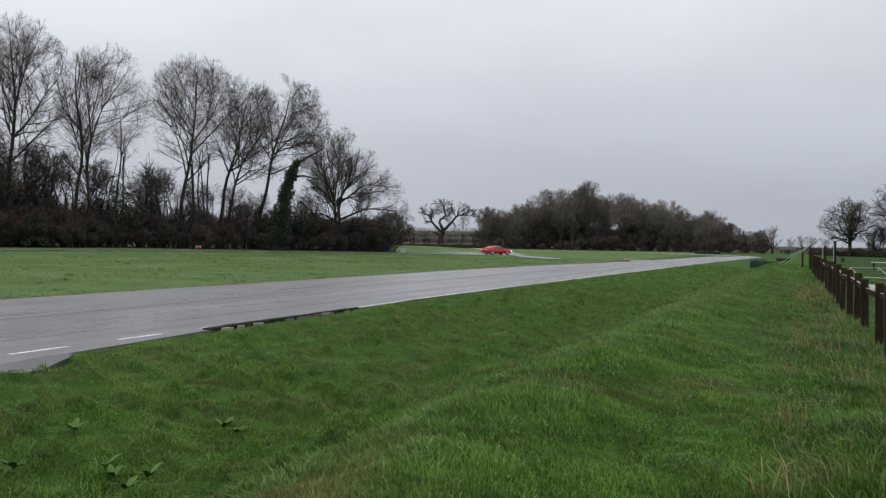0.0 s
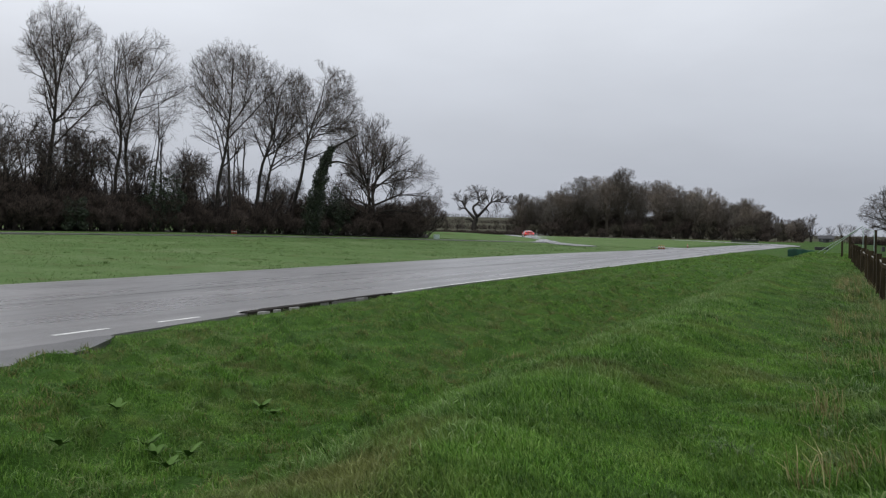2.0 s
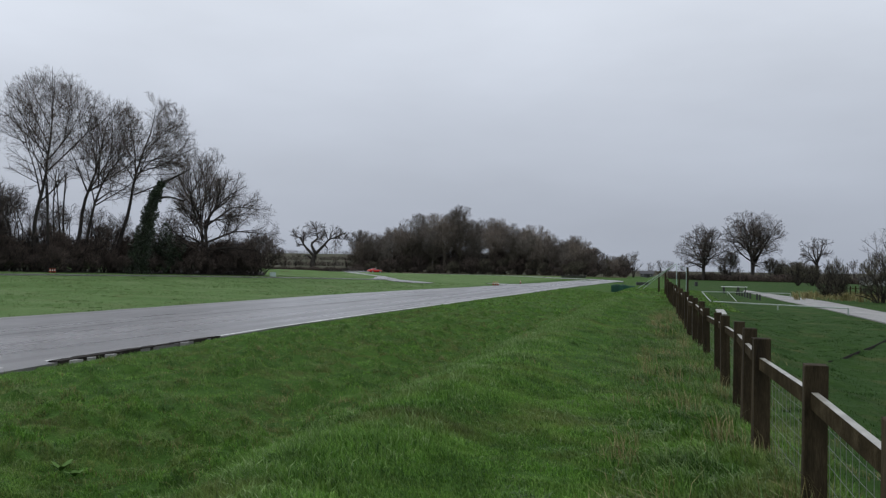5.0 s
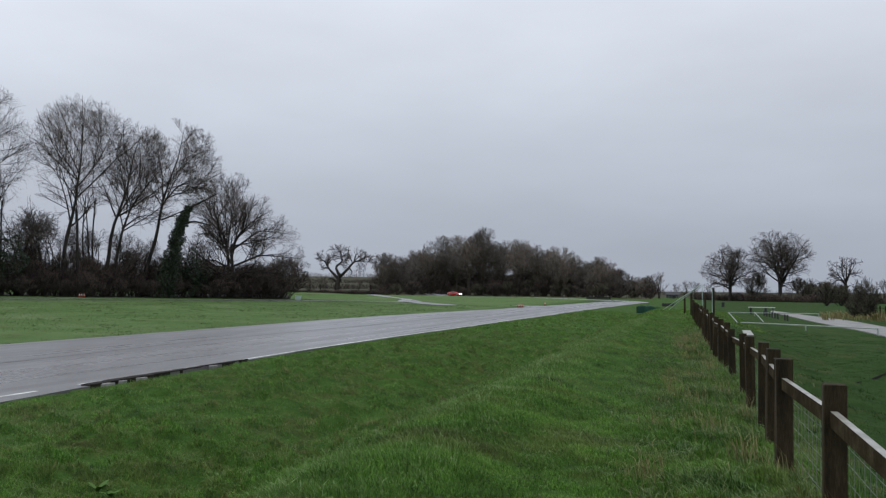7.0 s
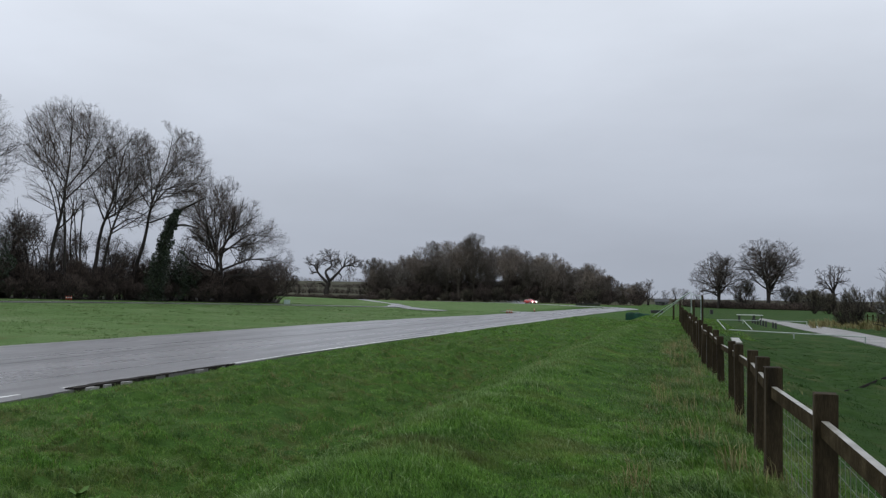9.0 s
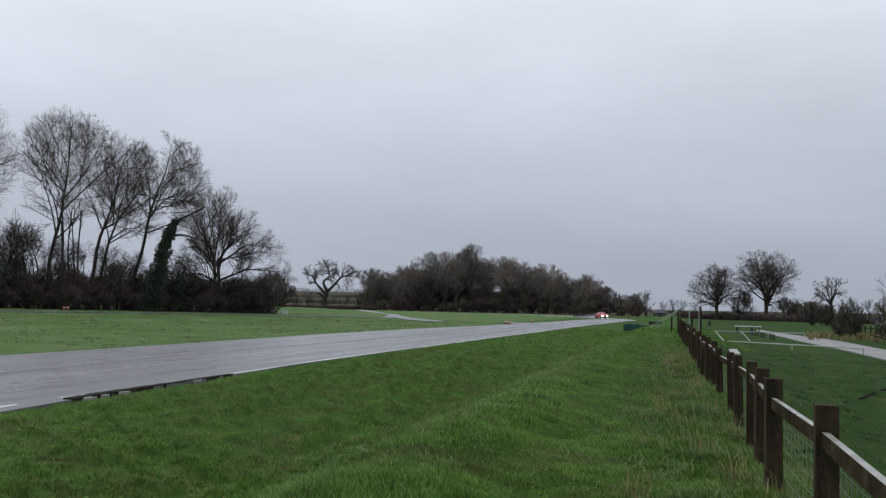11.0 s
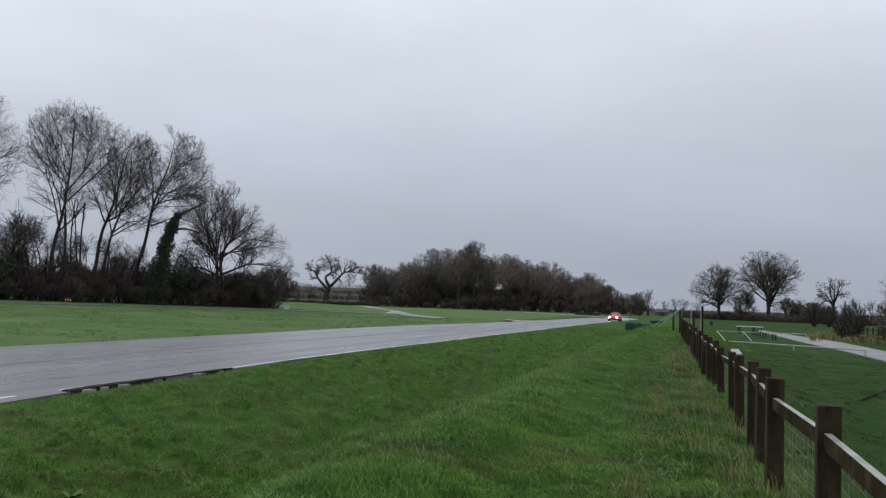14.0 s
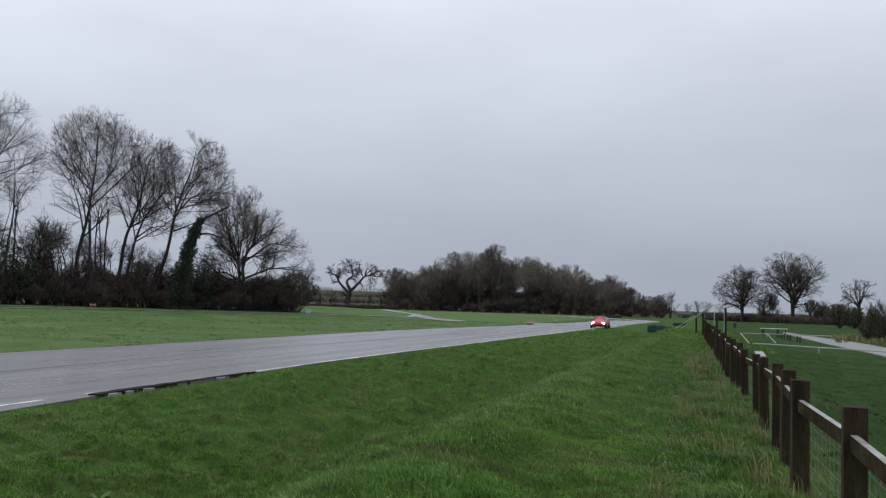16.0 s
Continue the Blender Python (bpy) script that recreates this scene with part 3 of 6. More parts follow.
def bare_tree(seed, height, width, base, forks, bark, twig, name="bare_tree", label="", category="tree", group="", leaders=(), stem=0.3, limbs=9, side=(9, 7, 6, 4),
              angle=48, up=0.07, wob=0.07, least=0.008, off=(0, 0), lobes=0.06, top_heavy=0.55, ratio=(0.50, 0.55, 0.62, 0.85), low=25, depth=0.55, first=0.15):
    """A leafless tree. leaders: its main stems as (across, height) runs, each springing from an earlier one.
    forks: (x, y, share of height, radius) of the places where plainer stems divide."""
    rng = np.random.default_rng(seed)
    ob = new(name)
    crown = Crown(rng, height, width, base, off, top_heavy, lobes)
    main, main_r = [], []
    for run in leaders:
        run = np.array(run, float)
        y0, r0 = 0.0, stem
        if main and run[0, 1] > 0.12 * height:
            allp, allr = np.concatenate(main), np.concatenate(main_r)
            k = np.argmin((allp[:, 0] - run[0, 0]) ** 2 + (allp[:, 2] - run[0, 1]) ** 2)
            y0, r0 = allp[k, 1], allr[k] * 0.72
        elif main:
            r0 = stem * 0.8
        lean = rng.uniform(-1, 1) * depth * (0.25 if not main else 1.0)
        grow = np.concatenate([[0], np.cumsum(np.linalg.norm(np.diff(run, axis=0), axis=1))])
        y = y0 + lean * np.maximum(grow - (0.4 * height if run[0, 1] < 0.12 * height else 0), 0) * 0.7
        p = smooth_line(np.column_stack([run[:, 0], y, run[:, 1]]), 12)
        p[1:-1] += rng.normal(0, wob * 0.012 * height, p[1:-1].shape) * [1, 1, 0.4]
        main.append(p)
        main_r.append(np.maximum(r0 * np.linspace(1, 0.06 if run[-1, 1] > 0.45 * height or len(main) > 1 else 0.7, 13), least * 1.8))
    for x, y, share, r in forks:
        top = np.array([x, y, share * height])
        foot = np.array([x * 0.15, y * 0.15, -0.3]) + rng.normal(0, 0.1, 3) * [1, 1, 0]
        p, _ = arcs(rng, foot[None], np.array([[0, 0, 1.0]]) + (top - foot) / height, top[None], 12, 0.012)
        main.append(p[0])
        main_r.append(r * np.linspace(1.1, 0.6, 13))
        k = max(2, limbs // len(forks))
        turn = rng.uniform(0, 6.28)
        for i in range(k):
            e = radians(low + (84 - low) * ((i + rng.uniform(0.2, 0.8)) / k) ** 0.8)
            a = turn + i * 2.4 + rng.normal(0, 0.25)
            d = np.array([[math.cos(a) * math.cos(e), math.sin(a) * math.cos(e), math.sin(e)]])
            at = p[0, min(12, 8 + int(5 * (i + 0.5) / k))][None]
            ln = crown.reach(at, d, np.array([height * 0.8])) * 0.96
            q, _, _ = shoots(rng, at, d, ln, np.array([1.0]), 12, wob, up * 0.35, 1.0)
            main.append(q[0])
            main_r.append(np.maximum(r * 0.55 * np.linspace(1, 0.06, 13), least * 1.8))
    pts, rad = np.array(main), np.array(main_r)
    layers = [(pts, rad, 6)]
    for k, (count, seg) in enumerate(zip(side, (5, 3, 2, 1) if len(side) == 4 else (4, 2, 1))):
        length = np.linalg.norm(np.diff(pts, axis=1), axis=2).sum(1)
        dirs = unit(np.gradient(pts, axis=1))
        p, d, ln, r = side_shoots(rng, pts, dirs, rad, length, count, (first, 0.14, 0.15, 0.2)[k], angle * (1, 0.95, 0.88, 0.75)[k], ratio[k], (0.55, 0.6, 0.6, 0.7)[k])
        even = np.repeat(length, count) / np.percentile(length, 75)                # short boughs carry fewer shoots
        keep = (rng.random(len(p)) < np.clip(even, 0.12, 1)) & (crown.inside(p) | (p[:, 2] > crown.c[2]) | (rng.random(len(p)) < (0.0 if k == 0 else 0.8)))
        p, d, ln, r = p[keep], unit(d[keep] + np.array([0, 0, up])), ln[keep], np.maximum(r[keep], least * ((3.4, 2.2, 1.35, 1.15) if len(side) == 4 else (2.0, 1.4, 1.15))[k])
        room = crown.reach(p, d, ln)
        keep = (room > 0.45 * ln) | (rng.random(len(p)) < 0.22)                   # few stubs at the skin of the crown
        p, d, r, ln = p[keep], d[keep], r[keep], np.maximum(room, 0.4 * ln)[keep]
        pts, dirs, rad = shoots(rng, p, d, ln, r, seg, wob * (1.0, 1.0, 0.9, 0.8)[k], up * 0.8, (0.35, 0.45, 0.6, 0.7)[k])
        pts[..., 2] = np.maximum(pts[..., 2], 0.02)
        layers.append((pts, rad, (4, 3, 3, 3)[k]))
    part("trunk", skin("trunk", layers[:3], bark), None, ob)
    part("crown", skin("crown", layers[3:], twig), None, ob)
    return tagged(ob, label, category, group)


def leaf_mass(seed, points, size, mat, name):
    """Small folded leaf clumps scattered at the points given."""
    rng = np.random.default_rng(seed)
    n = len(points)
    a = unit(rng.normal(0, 1, (n, 3)))
    b = unit(np.cross(a, rng.normal(0, 1, (n, 3))))
    c = np.cross(a, b)
    s = size * rng.uniform(0.6, 1.4, (n, 1))
    v = np.stack([points - a * s, points + b * s * 0.6 + c * s * 0.25, points + a * s, points - b * s * 0.6 + c * s * 0.25], 1)
    i = np.arange(n * 4).reshape(n, 4)
    return mesh_from(name, v, tris=np.concatenate([i[:, [0, 1, 2]], i[:, [0, 2, 3]]]), mat=mat)


def plant(ob, bearing, dist, turn=None, sc=1.0, lift=0.0):
    """Stands a tree at a bearing and distance, its own x axis across the line of sight unless turned."""
    x, y = spot(bearing, dist)
    ob.matrix_basis = pose(x, y, land1(x, y) + lift, 0, 0, -bearing if turn is None else turn)
    ob.scale = (sc, sc, sc)
    return ob


def bush(seed, height, width, mat, name, label, group, side=(7, 7, 8), least=0.009, stems=8):
    """A leafless bush: many stems from the ground under a domed skin of twigs."""
    rng = np.random.default_rng(seed)
    forks = [(rng.normal(0, width * 0.17), rng.normal(0, width * 0.17), rng.uniform(0.12, 0.3), 0.05) for _ in range(stems)]
    return bare_tree(seed, height, width, 0.0, forks, M_BARK, mat, name, label, "bush", group, limbs=stems * 2, side=side, angle=36, up=0.10, wob=0.08, least=least, lobes=0.05,
                     top_heavy=0.35, ratio=(0.6, 0.65, 0.75), low=5)


# main stems of the belt's trees: (across, height) in metres from each foot
ASH_LEANING = [
    [(0.0, -0.3), (0.0, 2.4), (0.2, 8.3), (0.6, 11.6), (0.8, 15.8), (0.4, 19.0), (0.1, 23.5)], [(0.6, 11.6), (2.1, 13.5), (3.7, 16.7), (5.1, 18.7), (5.5, 20.4)],
    [(0.8, 15.5), (1.5, 18.0), (2.6, 21.1), (3.4, 23.6)], [(0.6, 11.6), (1.5, 12.1), (3.4, 12.3), (4.9, 12.8)], [(0.6, 14.0), (-0.2, 16.0), (-1.4, 19.0), (-2.0, 21.5)]]
ASH_TWIN = [
    [(-0.1, -0.3), (-0.1, 6.3), (0.6, 9.7), (0.3, 13.2), (-0.3, 17.5), (-0.1, 21.5)], [(1.3, -0.3), (1.2, 6.3), (0.9, 9.7), (1.4, 12.0), (2.5, 15.5), (4.4, 18.2), (5.3, 19.8)],
    [(1.4, 12.0), (1.1, 15.1), (0.8, 19.5), (1.7, 21.7)], [(2.5, 14.9), (5.0, 15.4), (6.8, 16.1)], [(0.3, 12.9), (-1.5, 15.2), (-2.1, 18.5)], [(3.2, 16.5), (4.0, 19.7), (4.0, 22.0)]]
ASH_SLENDER = [
    [(0.0, -0.3), (-0.1, 5.9), (0.4, 9.9), (0.4, 14.5), (-0.1, 17.8)], [(0.4, 10.6), (1.8, 13.3), (3.2, 15.0)], [(-0.9, -0.3), (-0.9, 5.9), (-0.2, 9.2), (0.4, 12.5)]]
ASH_FANNED = [
    [(-0.1, -0.3), (0.1, 6.1), (1.0, 10.1), (1.2, 12.5), (1.6, 16.2), (1.7, 19.6), (1.8, 22.3)], [(1.2, 12.5), (2.9, 14.9), (4.2, 17.4), (5.2, 20.5), (6.0, 21.5)],
    [(1.2, 13.5), (-0.3, 15.8), (-2.2, 18.3), (-3.2, 20.6)], [(2.9, 14.9), (3.4, 18.3), (3.6, 22.1)], [(0.0, 15.3), (-0.1, 18.8), (-0.4, 21.8)], [(1.5, -0.3), (1.4, 6.8), (1.2, 11.0), (-0.6, 13.6)]]
ASH_FORKED = [
    [(-0.2, -0.3), (0.4, 7.1), (0.9, 9.5), (1.8, 11.3), (2.4, 14.8), (3.0, 18.3), (4.1, 20.5)], [(0.9, 9.5), (-0.3, 12.6), (-1.5, 15.2)],
    [(0.3, -0.3), (1.6, 7.4), (2.4, 10.3), (4.1, 13.1), (6.2, 15.7), (6.8, 17.8)], [(2.1, 9.9), (2.2, 14.1), (1.7, 17.6), (1.3, 20.0)], [(1.6, 8.1), (3.5, 9.6), (6.2, 9.9)], [(4.1, 13.1), (4.9, 16.3), (5.1, 19.9)]]
ASH_SWEPT = [
    [(-0.8, -0.3), (-0.4, 3.0), (0.8, 7.3), (1.5, 12.3), (2.5, 15.2), (3.2, 17.4), (3.6, 19.6), (3.8, 20.9)], [(1.8, 12.0), (3.2, 13.8), (5.7, 14.6), (7.3, 15.8)],
    [(2.6, 15.2), (5.0, 17.5), (6.4, 20.1)], [(1.3, 9.5), (3.6, 10.6), (6.1, 12.1)], [(1.5, 12.0), (1.3, 15.2), (0.7, 18.4)]]
ASH_ROUND = [
    [(0.0, -0.3), (-0.2, 4.7), (-0.5, 7.8), (-1.7, 9.6), (-2.9, 11.5), (-3.8, 14.5)], [(-0.3, 7.0), (0.1, 10.8), (0.3, 14.6), (-0.1, 17.2)], [(-1.5, 9.2), (-1.9, 13.0), (-2.3, 16.4)],
    [(0.0, 9.8), (1.3, 13.0), (2.2, 15.6)]]
WILLOW_BROAD = [
    [(0.2, -0.3), (0.0, 3.5), (-0.3, 7.0), (2.3, 10.1), (4.9, 11.7)], [(-0.2, 6.2), (3.4, 9.0), (7.4, 8.6)], [(0.1, 4.2), (3.5, 5.7), (8.4, 5.4)], [(-0.3, 6.5), (-3.0, 8.5), (-4.8, 7.9)],
    [(0.0, 6.6), (1.2, 9.5), (1.6, 12.8)], [(0.1, 3.2), (2.6, 3.6), (6.6, 3.2)], [(0.1, 3.6), (-2.4, 5.0), (-4.6, 4.6)]]


def belt():
    """The belt of tall leafless trees beyond the field, with its undergrowth."""
    lab = "tall leafless ash tree with upswept branches and fine twigs"
    rows = [  # seed, height, width, crown base, leaders, trunk radius, bearing, distance, crown offset
        (11, 25.2, 9.8, 0.34, ASH_LEANING, 0.36, -34.5, 102, 1.6), (12, 22.6, 11.8, 0.27, ASH_TWIN, 0.30, -30.68, 104, 2.6), (13, 18.6, 5.6, 0.36, ASH_SLENDER, 0.20, -28.39, 108, 1.0),
        (14, 22.9, 12.4, 0.34, ASH_FANNED, 0.31, -24.6, 107, 1.8), (15, 21.2, 10.4, 0.28, ASH_FORKED, 0.32, -22.17, 110, 3.0), (16, 22.2, 10.0, 0.30, ASH_SWEPT, 0.33, -19.68, 112, 3.7),
        (19, 17.8, 9.0, 0.24, ASH_ROUND, 0.34, -14.73, 119, -0.9)]
    for seed, h, w, base, leaders, r, brg, dist, dx in rows:
        plant(bare_tree(seed, h, w, base, (), M_BARK, M_TWIG, "ash_tree", lab, "tree", "tree belt", leaders, r, side=(16, 11, 8, 6) if w > 6 else (11, 9, 7, 5), least=0.0064, off=(dx, 0), top_heavy=0.6), brg, dist)
    plant(bare_tree(21, 13.6, 15.6, 0.10, (), M_BARK, M_TWIG, "willow_tree", "broad leafless willow with a rounded twiggy crown", "tree", "tree belt", WILLOW_BROAD, 0.36, side=(13, 9, 7, 5), angle=46,
                    up=0.05, least=0.0066, off=(1.8, 0), top_heavy=0.30), -14.55, 116)
    slim = bare_tree(31, 15.5, 3.4, 0.5, [(0.2, 0, 0.78, 0.12), (-0.9, 0.2, 0.7, 0.10)], M_BARK, M_TWIG, "slim_tree", "slim leafless self-seeded tree", "tree", "tree belt", limbs=4, side=(6, 5, 4, 2), least=0.0075, low=50)
    plant(slim, -23.6, 112)
    scrub = bare_tree(32, 9.5, 8.0, 0.14, [(0.8, 0, 0.35, 0.16), (-0.9, 0.3, 0.3, 0.14), (0.0, -0.6, 0.4, 0.13)], M_BARK, M_TWIG, "scrub_tree",
                      "low crooked leafless tree in the undergrowth", "tree", "tree belt", limbs=9, side=(7, 6, 5, 3), angle=46, up=0.06, wob=0.14, least=0.0085, low=20)
    plant(scrub, -25.6, 107)
    rng = np.random.default_rng(77)
    for b, d, s in [(-27.0, 108, 1.05), (-29.5, 106, 1.05), (-32.6, 103, 1.15), (-36.5, 100, 1.2), (-34.2, 101, 1.15), (-21.3, 111, 0.85), (-17.0, 118, 0.85), (-41, 97, 1.2), (-44, 96, 1.2), (-12.6, 121, 0.5),
                    (-35.4, 104, 1.4), (-33.0, 106, 1.3), (-31.4, 107, 1.2), (-37.6, 102, 1.4), (-29.9, 109, 1.15), (-26.2, 110, 1.1), (-24.4, 110, 0.9), (-23.0, 114, 0.9), (-19.9, 114, 0.8)]:
        x, y = spot(b, d)
        copy_thing(scrub, pose(x, y, land1(x, y), 0, 0, rng.uniform(0, 360))).scale = (s, s, s)
    for b, d, s in [(-23.0, 114, 1.0), (-28.0, 110, 0.9), (-33.5, 104, 0.85), (-18.2, 116, 0.7), (-26.4, 112, 0.8), (-21.4, 115, 0.6)]:
        x, y = spot(b, d)
        copy_thing(slim, pose(x, y, land1(x, y), 0, 0, rng.uniform(0, 360))).scale = (s, s, s)
    # undergrowth: dense brown brush
    kinds = [bush(41 + s, 3.6, 4.4, M_TWIG_RED, "bush", "dense leafless reddish-brown brush at the field edge", "undergrowth") for s in range(3)]
    spots = []
    for row, (off, hs) in enumerate(((0.0, 0.66), (2.4, 1.05), (5.5, 1.35))):
        b = -48.0 + row * 0.4
        while b < -10.9:
            dist = np.interp(b, [-48, -34.7, -23.6, -14.9, -10.6], [92, 98, 105, 114, 120]) + off
            big = 1.0 + 0.2 * math.exp(-((b + 12.2) / 1.6) ** 2) + 0.5 * smooth(-31, -36, b)
            spots.append((b, dist + rng.normal(0, 0.5), hs * big * rng.uniform(0.7, 1.25)))
            b += rng.uniform(0.85, 1.25)
    for i, (b, dist, s) in enumerate(spots):
        x, y = spot(b, dist)
        m = pose(x, y, land1(x, y), 0, 0, rng.uniform(0, 360))
        ob = kinds[i] if i < 3 else copy_thing(kinds[i % 3], m)
        ob.matrix_basis = m
        ob.scale = (s * 1.1, s * 1.1, s)
    # ivy-clad leaning trunk and dark evergreen clumps
    ivy = new("ivy_clad_trunk")
    plant(ivy, -18.71, 109)
    pts = smooth_line([(-0.3, 0, -0.3), (1.0, 0, 5.6), (1.7, 0, 9.1), (2.6, 0, 10.9)], 8)[None]
    rad = np.linspace(0.45, 0.24, 9)[None]
    limb = np.array([smooth_line(q, 8) for q in ([(2.6, 0, 10.9), (4.2, 0.2, 11.8), (6.0, 0.3, 12.9)], [(1.7, 0, 9.0), (3.4, -0.4, 9.3), (5.2, -0.9, 8.8)])])
    part("trunk", skin("trunk", [(pts, rad, 8), (limb, np.linspace(0.20, 0.05, 9)[None].repeat(2, 0), 6)], M_BARK), None, ivy)
    n = 9500
    t = rng.uniform(0, 1, n)
    k = np.clip((t * 8).astype(int), 0, 7)
    w = (t * 8 - k)[:, None]
    c = pts[0, k] * (1 - w) + pts[0, k + 1] * w
    shell = unit(rng.normal(0, 1, (n, 3))) * (rng.uniform(0.5, 1.0, (n, 1)) ** 0.6) * (1.55 - 1.05 * t[:, None]) * (1 + 0.22 * np.sin(t * 31)[:, None] + 0.16 * np.sin(t * 77)[:, None])
    part("ivy", leaf_mass(51, c + shell, 0.12, M_IVY, "ivy"), None, ivy, "dark green ivy leaves")
    tagged(ivy, "leaning tree trunk thickly clad in dark ivy", "tree", "tree belt")
    for b, d, r, h in [(-17.0, 113, 1.9, 5.4), (-27.9, 104, 2.6, 6.4), (-33.0, 99, 1.6, 3.2)]:
        ob = new("holly_bush")
        plant(ob, b, d)
        n = 5200
        q = unit(rng.normal(0, 1, (n, 3))) * rng.uniform(0.25, 1, (n, 1)) ** 0.4
        q *= (1 + 0.22 * np.sin(q[:, :1] * 7 + b) + 0.18 * np.sin(q[:, 2:] * 9))
        q = q * np.array([r, r, h * 0.52]) + np.array([0, 0, h * 0.5])
        pt, dd, ra = shoots(rng, np.array([[0, 0, -0.2]] * 3), unit(rng.normal(0, 0.25, (3, 3)) + np.array([0, 0, 1.0])), np.full(3, h * 0.8), np.full(3, 0.07), 4, 0.1, 0, 0.3)
        part("stem", skin("stem", [(pt, ra, 5)], M_BARK), None, ob)
        part("foliage", leaf_mass(int(60 - b), q, 0.11, M_IVY, "foliage"), None, ob)
        tagged(ob, "dark evergreen holly bush among bare brush", "bush", "undergrowth")


belt()


def leaf_litter():
    """Dark fallen leaves and bare soil under the belt and along the foot of the far wood."""
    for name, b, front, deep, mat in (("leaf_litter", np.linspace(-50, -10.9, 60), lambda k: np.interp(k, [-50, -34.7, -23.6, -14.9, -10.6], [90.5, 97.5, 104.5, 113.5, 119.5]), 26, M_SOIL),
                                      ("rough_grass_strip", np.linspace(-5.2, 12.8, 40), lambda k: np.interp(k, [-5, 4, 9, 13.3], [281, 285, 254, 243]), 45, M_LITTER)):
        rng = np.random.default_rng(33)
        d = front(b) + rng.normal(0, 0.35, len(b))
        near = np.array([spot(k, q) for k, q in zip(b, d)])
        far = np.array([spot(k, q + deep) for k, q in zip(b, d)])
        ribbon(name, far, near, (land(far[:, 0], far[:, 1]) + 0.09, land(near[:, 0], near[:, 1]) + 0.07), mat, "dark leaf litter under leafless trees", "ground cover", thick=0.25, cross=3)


leaf_litter()


def far_wood():
    """The wood beyond the loop: rows of twiggy crowns whose heights follow its skyline."""
    rng = np.random.default_rng(91)
    lab = "leafless woodland tree with a dense brown twig crown"
    kinds = []
    for s in range(6):
        forks = [(rng.normal(0, 0.5), rng.normal(0, 0.5), 0.46, 0.26), (rng.normal(0, 1.4), rng.normal(0, 1.4), 0.42, 0.2)]
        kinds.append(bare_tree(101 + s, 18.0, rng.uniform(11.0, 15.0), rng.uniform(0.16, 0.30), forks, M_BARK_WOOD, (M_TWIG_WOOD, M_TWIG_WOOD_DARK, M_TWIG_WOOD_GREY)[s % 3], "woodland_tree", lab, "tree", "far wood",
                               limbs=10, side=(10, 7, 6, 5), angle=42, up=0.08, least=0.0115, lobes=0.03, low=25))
    low = [bush(121 + s, 5.0, 6.4, (M_TWIG_RED, M_TWIG_OLIVE)[s], "bush", "dense dark leafless thicket at the wood's foot", "far thicket", (7, 6, 7), 0.019, 8) for s in range(2)]
    sky_b = [-5.3, -4.65, -3.4, -2.1, -1.1, -0.6, 0.9, 1.86, 2.4, 3.4, 4.5, 5.25, 5.8, 6.9, 7.7, 8.2, 9.3, 9.6, 10.1, 10.8, 11.3, 12.1, 12.6, 13.3]
    sky_h = [12.0, 14.6, 14.5, 18.3, 19.0, 20.3, 21.4, 23.0, 20.6, 18.7, 19.4, 17.0, 17.6, 17.0, 13.6, 11.4, 11.4, 12.8, 11.0, 7.9, 5.8, 7.3, 6.4, 5.1]
    used, n = set(), 0
    for row, (off, share) in enumerate(((4, 0.80), (14, 0.98), (26, 1.02))):
        b = -5.0 + 0.3 * row
        while b < 12.9:
            base = np.interp(b, [-5, 4, 9, 13.3], [288, 292, 262, 250])
            h = np.interp(b, sky_b, sky_h) * share * rng.uniform(0.84, 1.09)
            x, y = spot(b, base + off + rng.normal(0, 1.5))
            m = pose(x, y, land1(x, y), 0, 0, rng.uniform(0, 360))
            k = n % 6
            ob = copy_thing(kinds[k], m) if k in used else kinds[k]
            used.add(k)
            ob.matrix_basis = m
            ob.scale = (h / 18.0,) * 3
            n += 1
            b += rng.uniform(0.8, 1.45) * (0.55 + 0.45 * h / 18)
    used, n = set(), 0
    for off, lo, hi in ((0, 0.35, 1.05), (8, 0.7, 1.4), (18, 1.2, 1.9), (30, 1.6, 2.4)):
        b = -4.9
        while b < 12.9:
            base = np.interp(b, [-5, 4, 9, 13.3], [284, 288, 257, 246]) + off
            x, y = spot(b, base + rng.normal(0, 1.0))
            s = rng.uniform(lo, hi) * (1 - 0.45 * smooth(9.8, 11.3, b)) * (0.7 + 0.3 * smooth(-5, -3.5, b))
            m = pose(x, y, land1(x, y), 0, 0, rng.uniform(0, 360))
            k = n % 2
            ob = copy_thing(low[k], m) if k in used else low[k]
            used.add(k)
            ob.matrix_basis = m
            ob.scale = (s * 1.15, s * 1.15, s)
            n += 1
            b += rng.uniform(0.6, 1.3)


far_wood()


OAK_GNARLED = [
    [(0.0, -0.3), (0.0, 1.2), (0.1, 3.4), (1.0, 5.7)], [(0.5, 4.9), (-1.2, 6.6), (-3.1, 8.7), (-4.2, 10.9), (-5.9, 11.8), (-6.6, 13.6)], [(1.0, 5.7), (-0.7, 9.0), (1.9, 11.2), (1.2, 14.1), (-0.6, 16.2)],
    [(1.2, 5.9), (4.0, 8.8), (5.7, 11.0), (8.2, 11.3), (10.3, 10.6), (11.6, 12.5)], [(5.7, 11.0), (6.1, 13.0), (8.8, 15.2)], [(0.1, 3.8), (-1.5, 5.0), (-3.4, 4.8)], [(-3.1, 8.7), (-4.6, 8.6), (-6.2, 10.2)],
    [(1.6, 12.6), (3.6, 14.2), (3.9, 16.2)], [(4.0, 8.8), (5.2, 7.4), (4.2, 5.6)]]


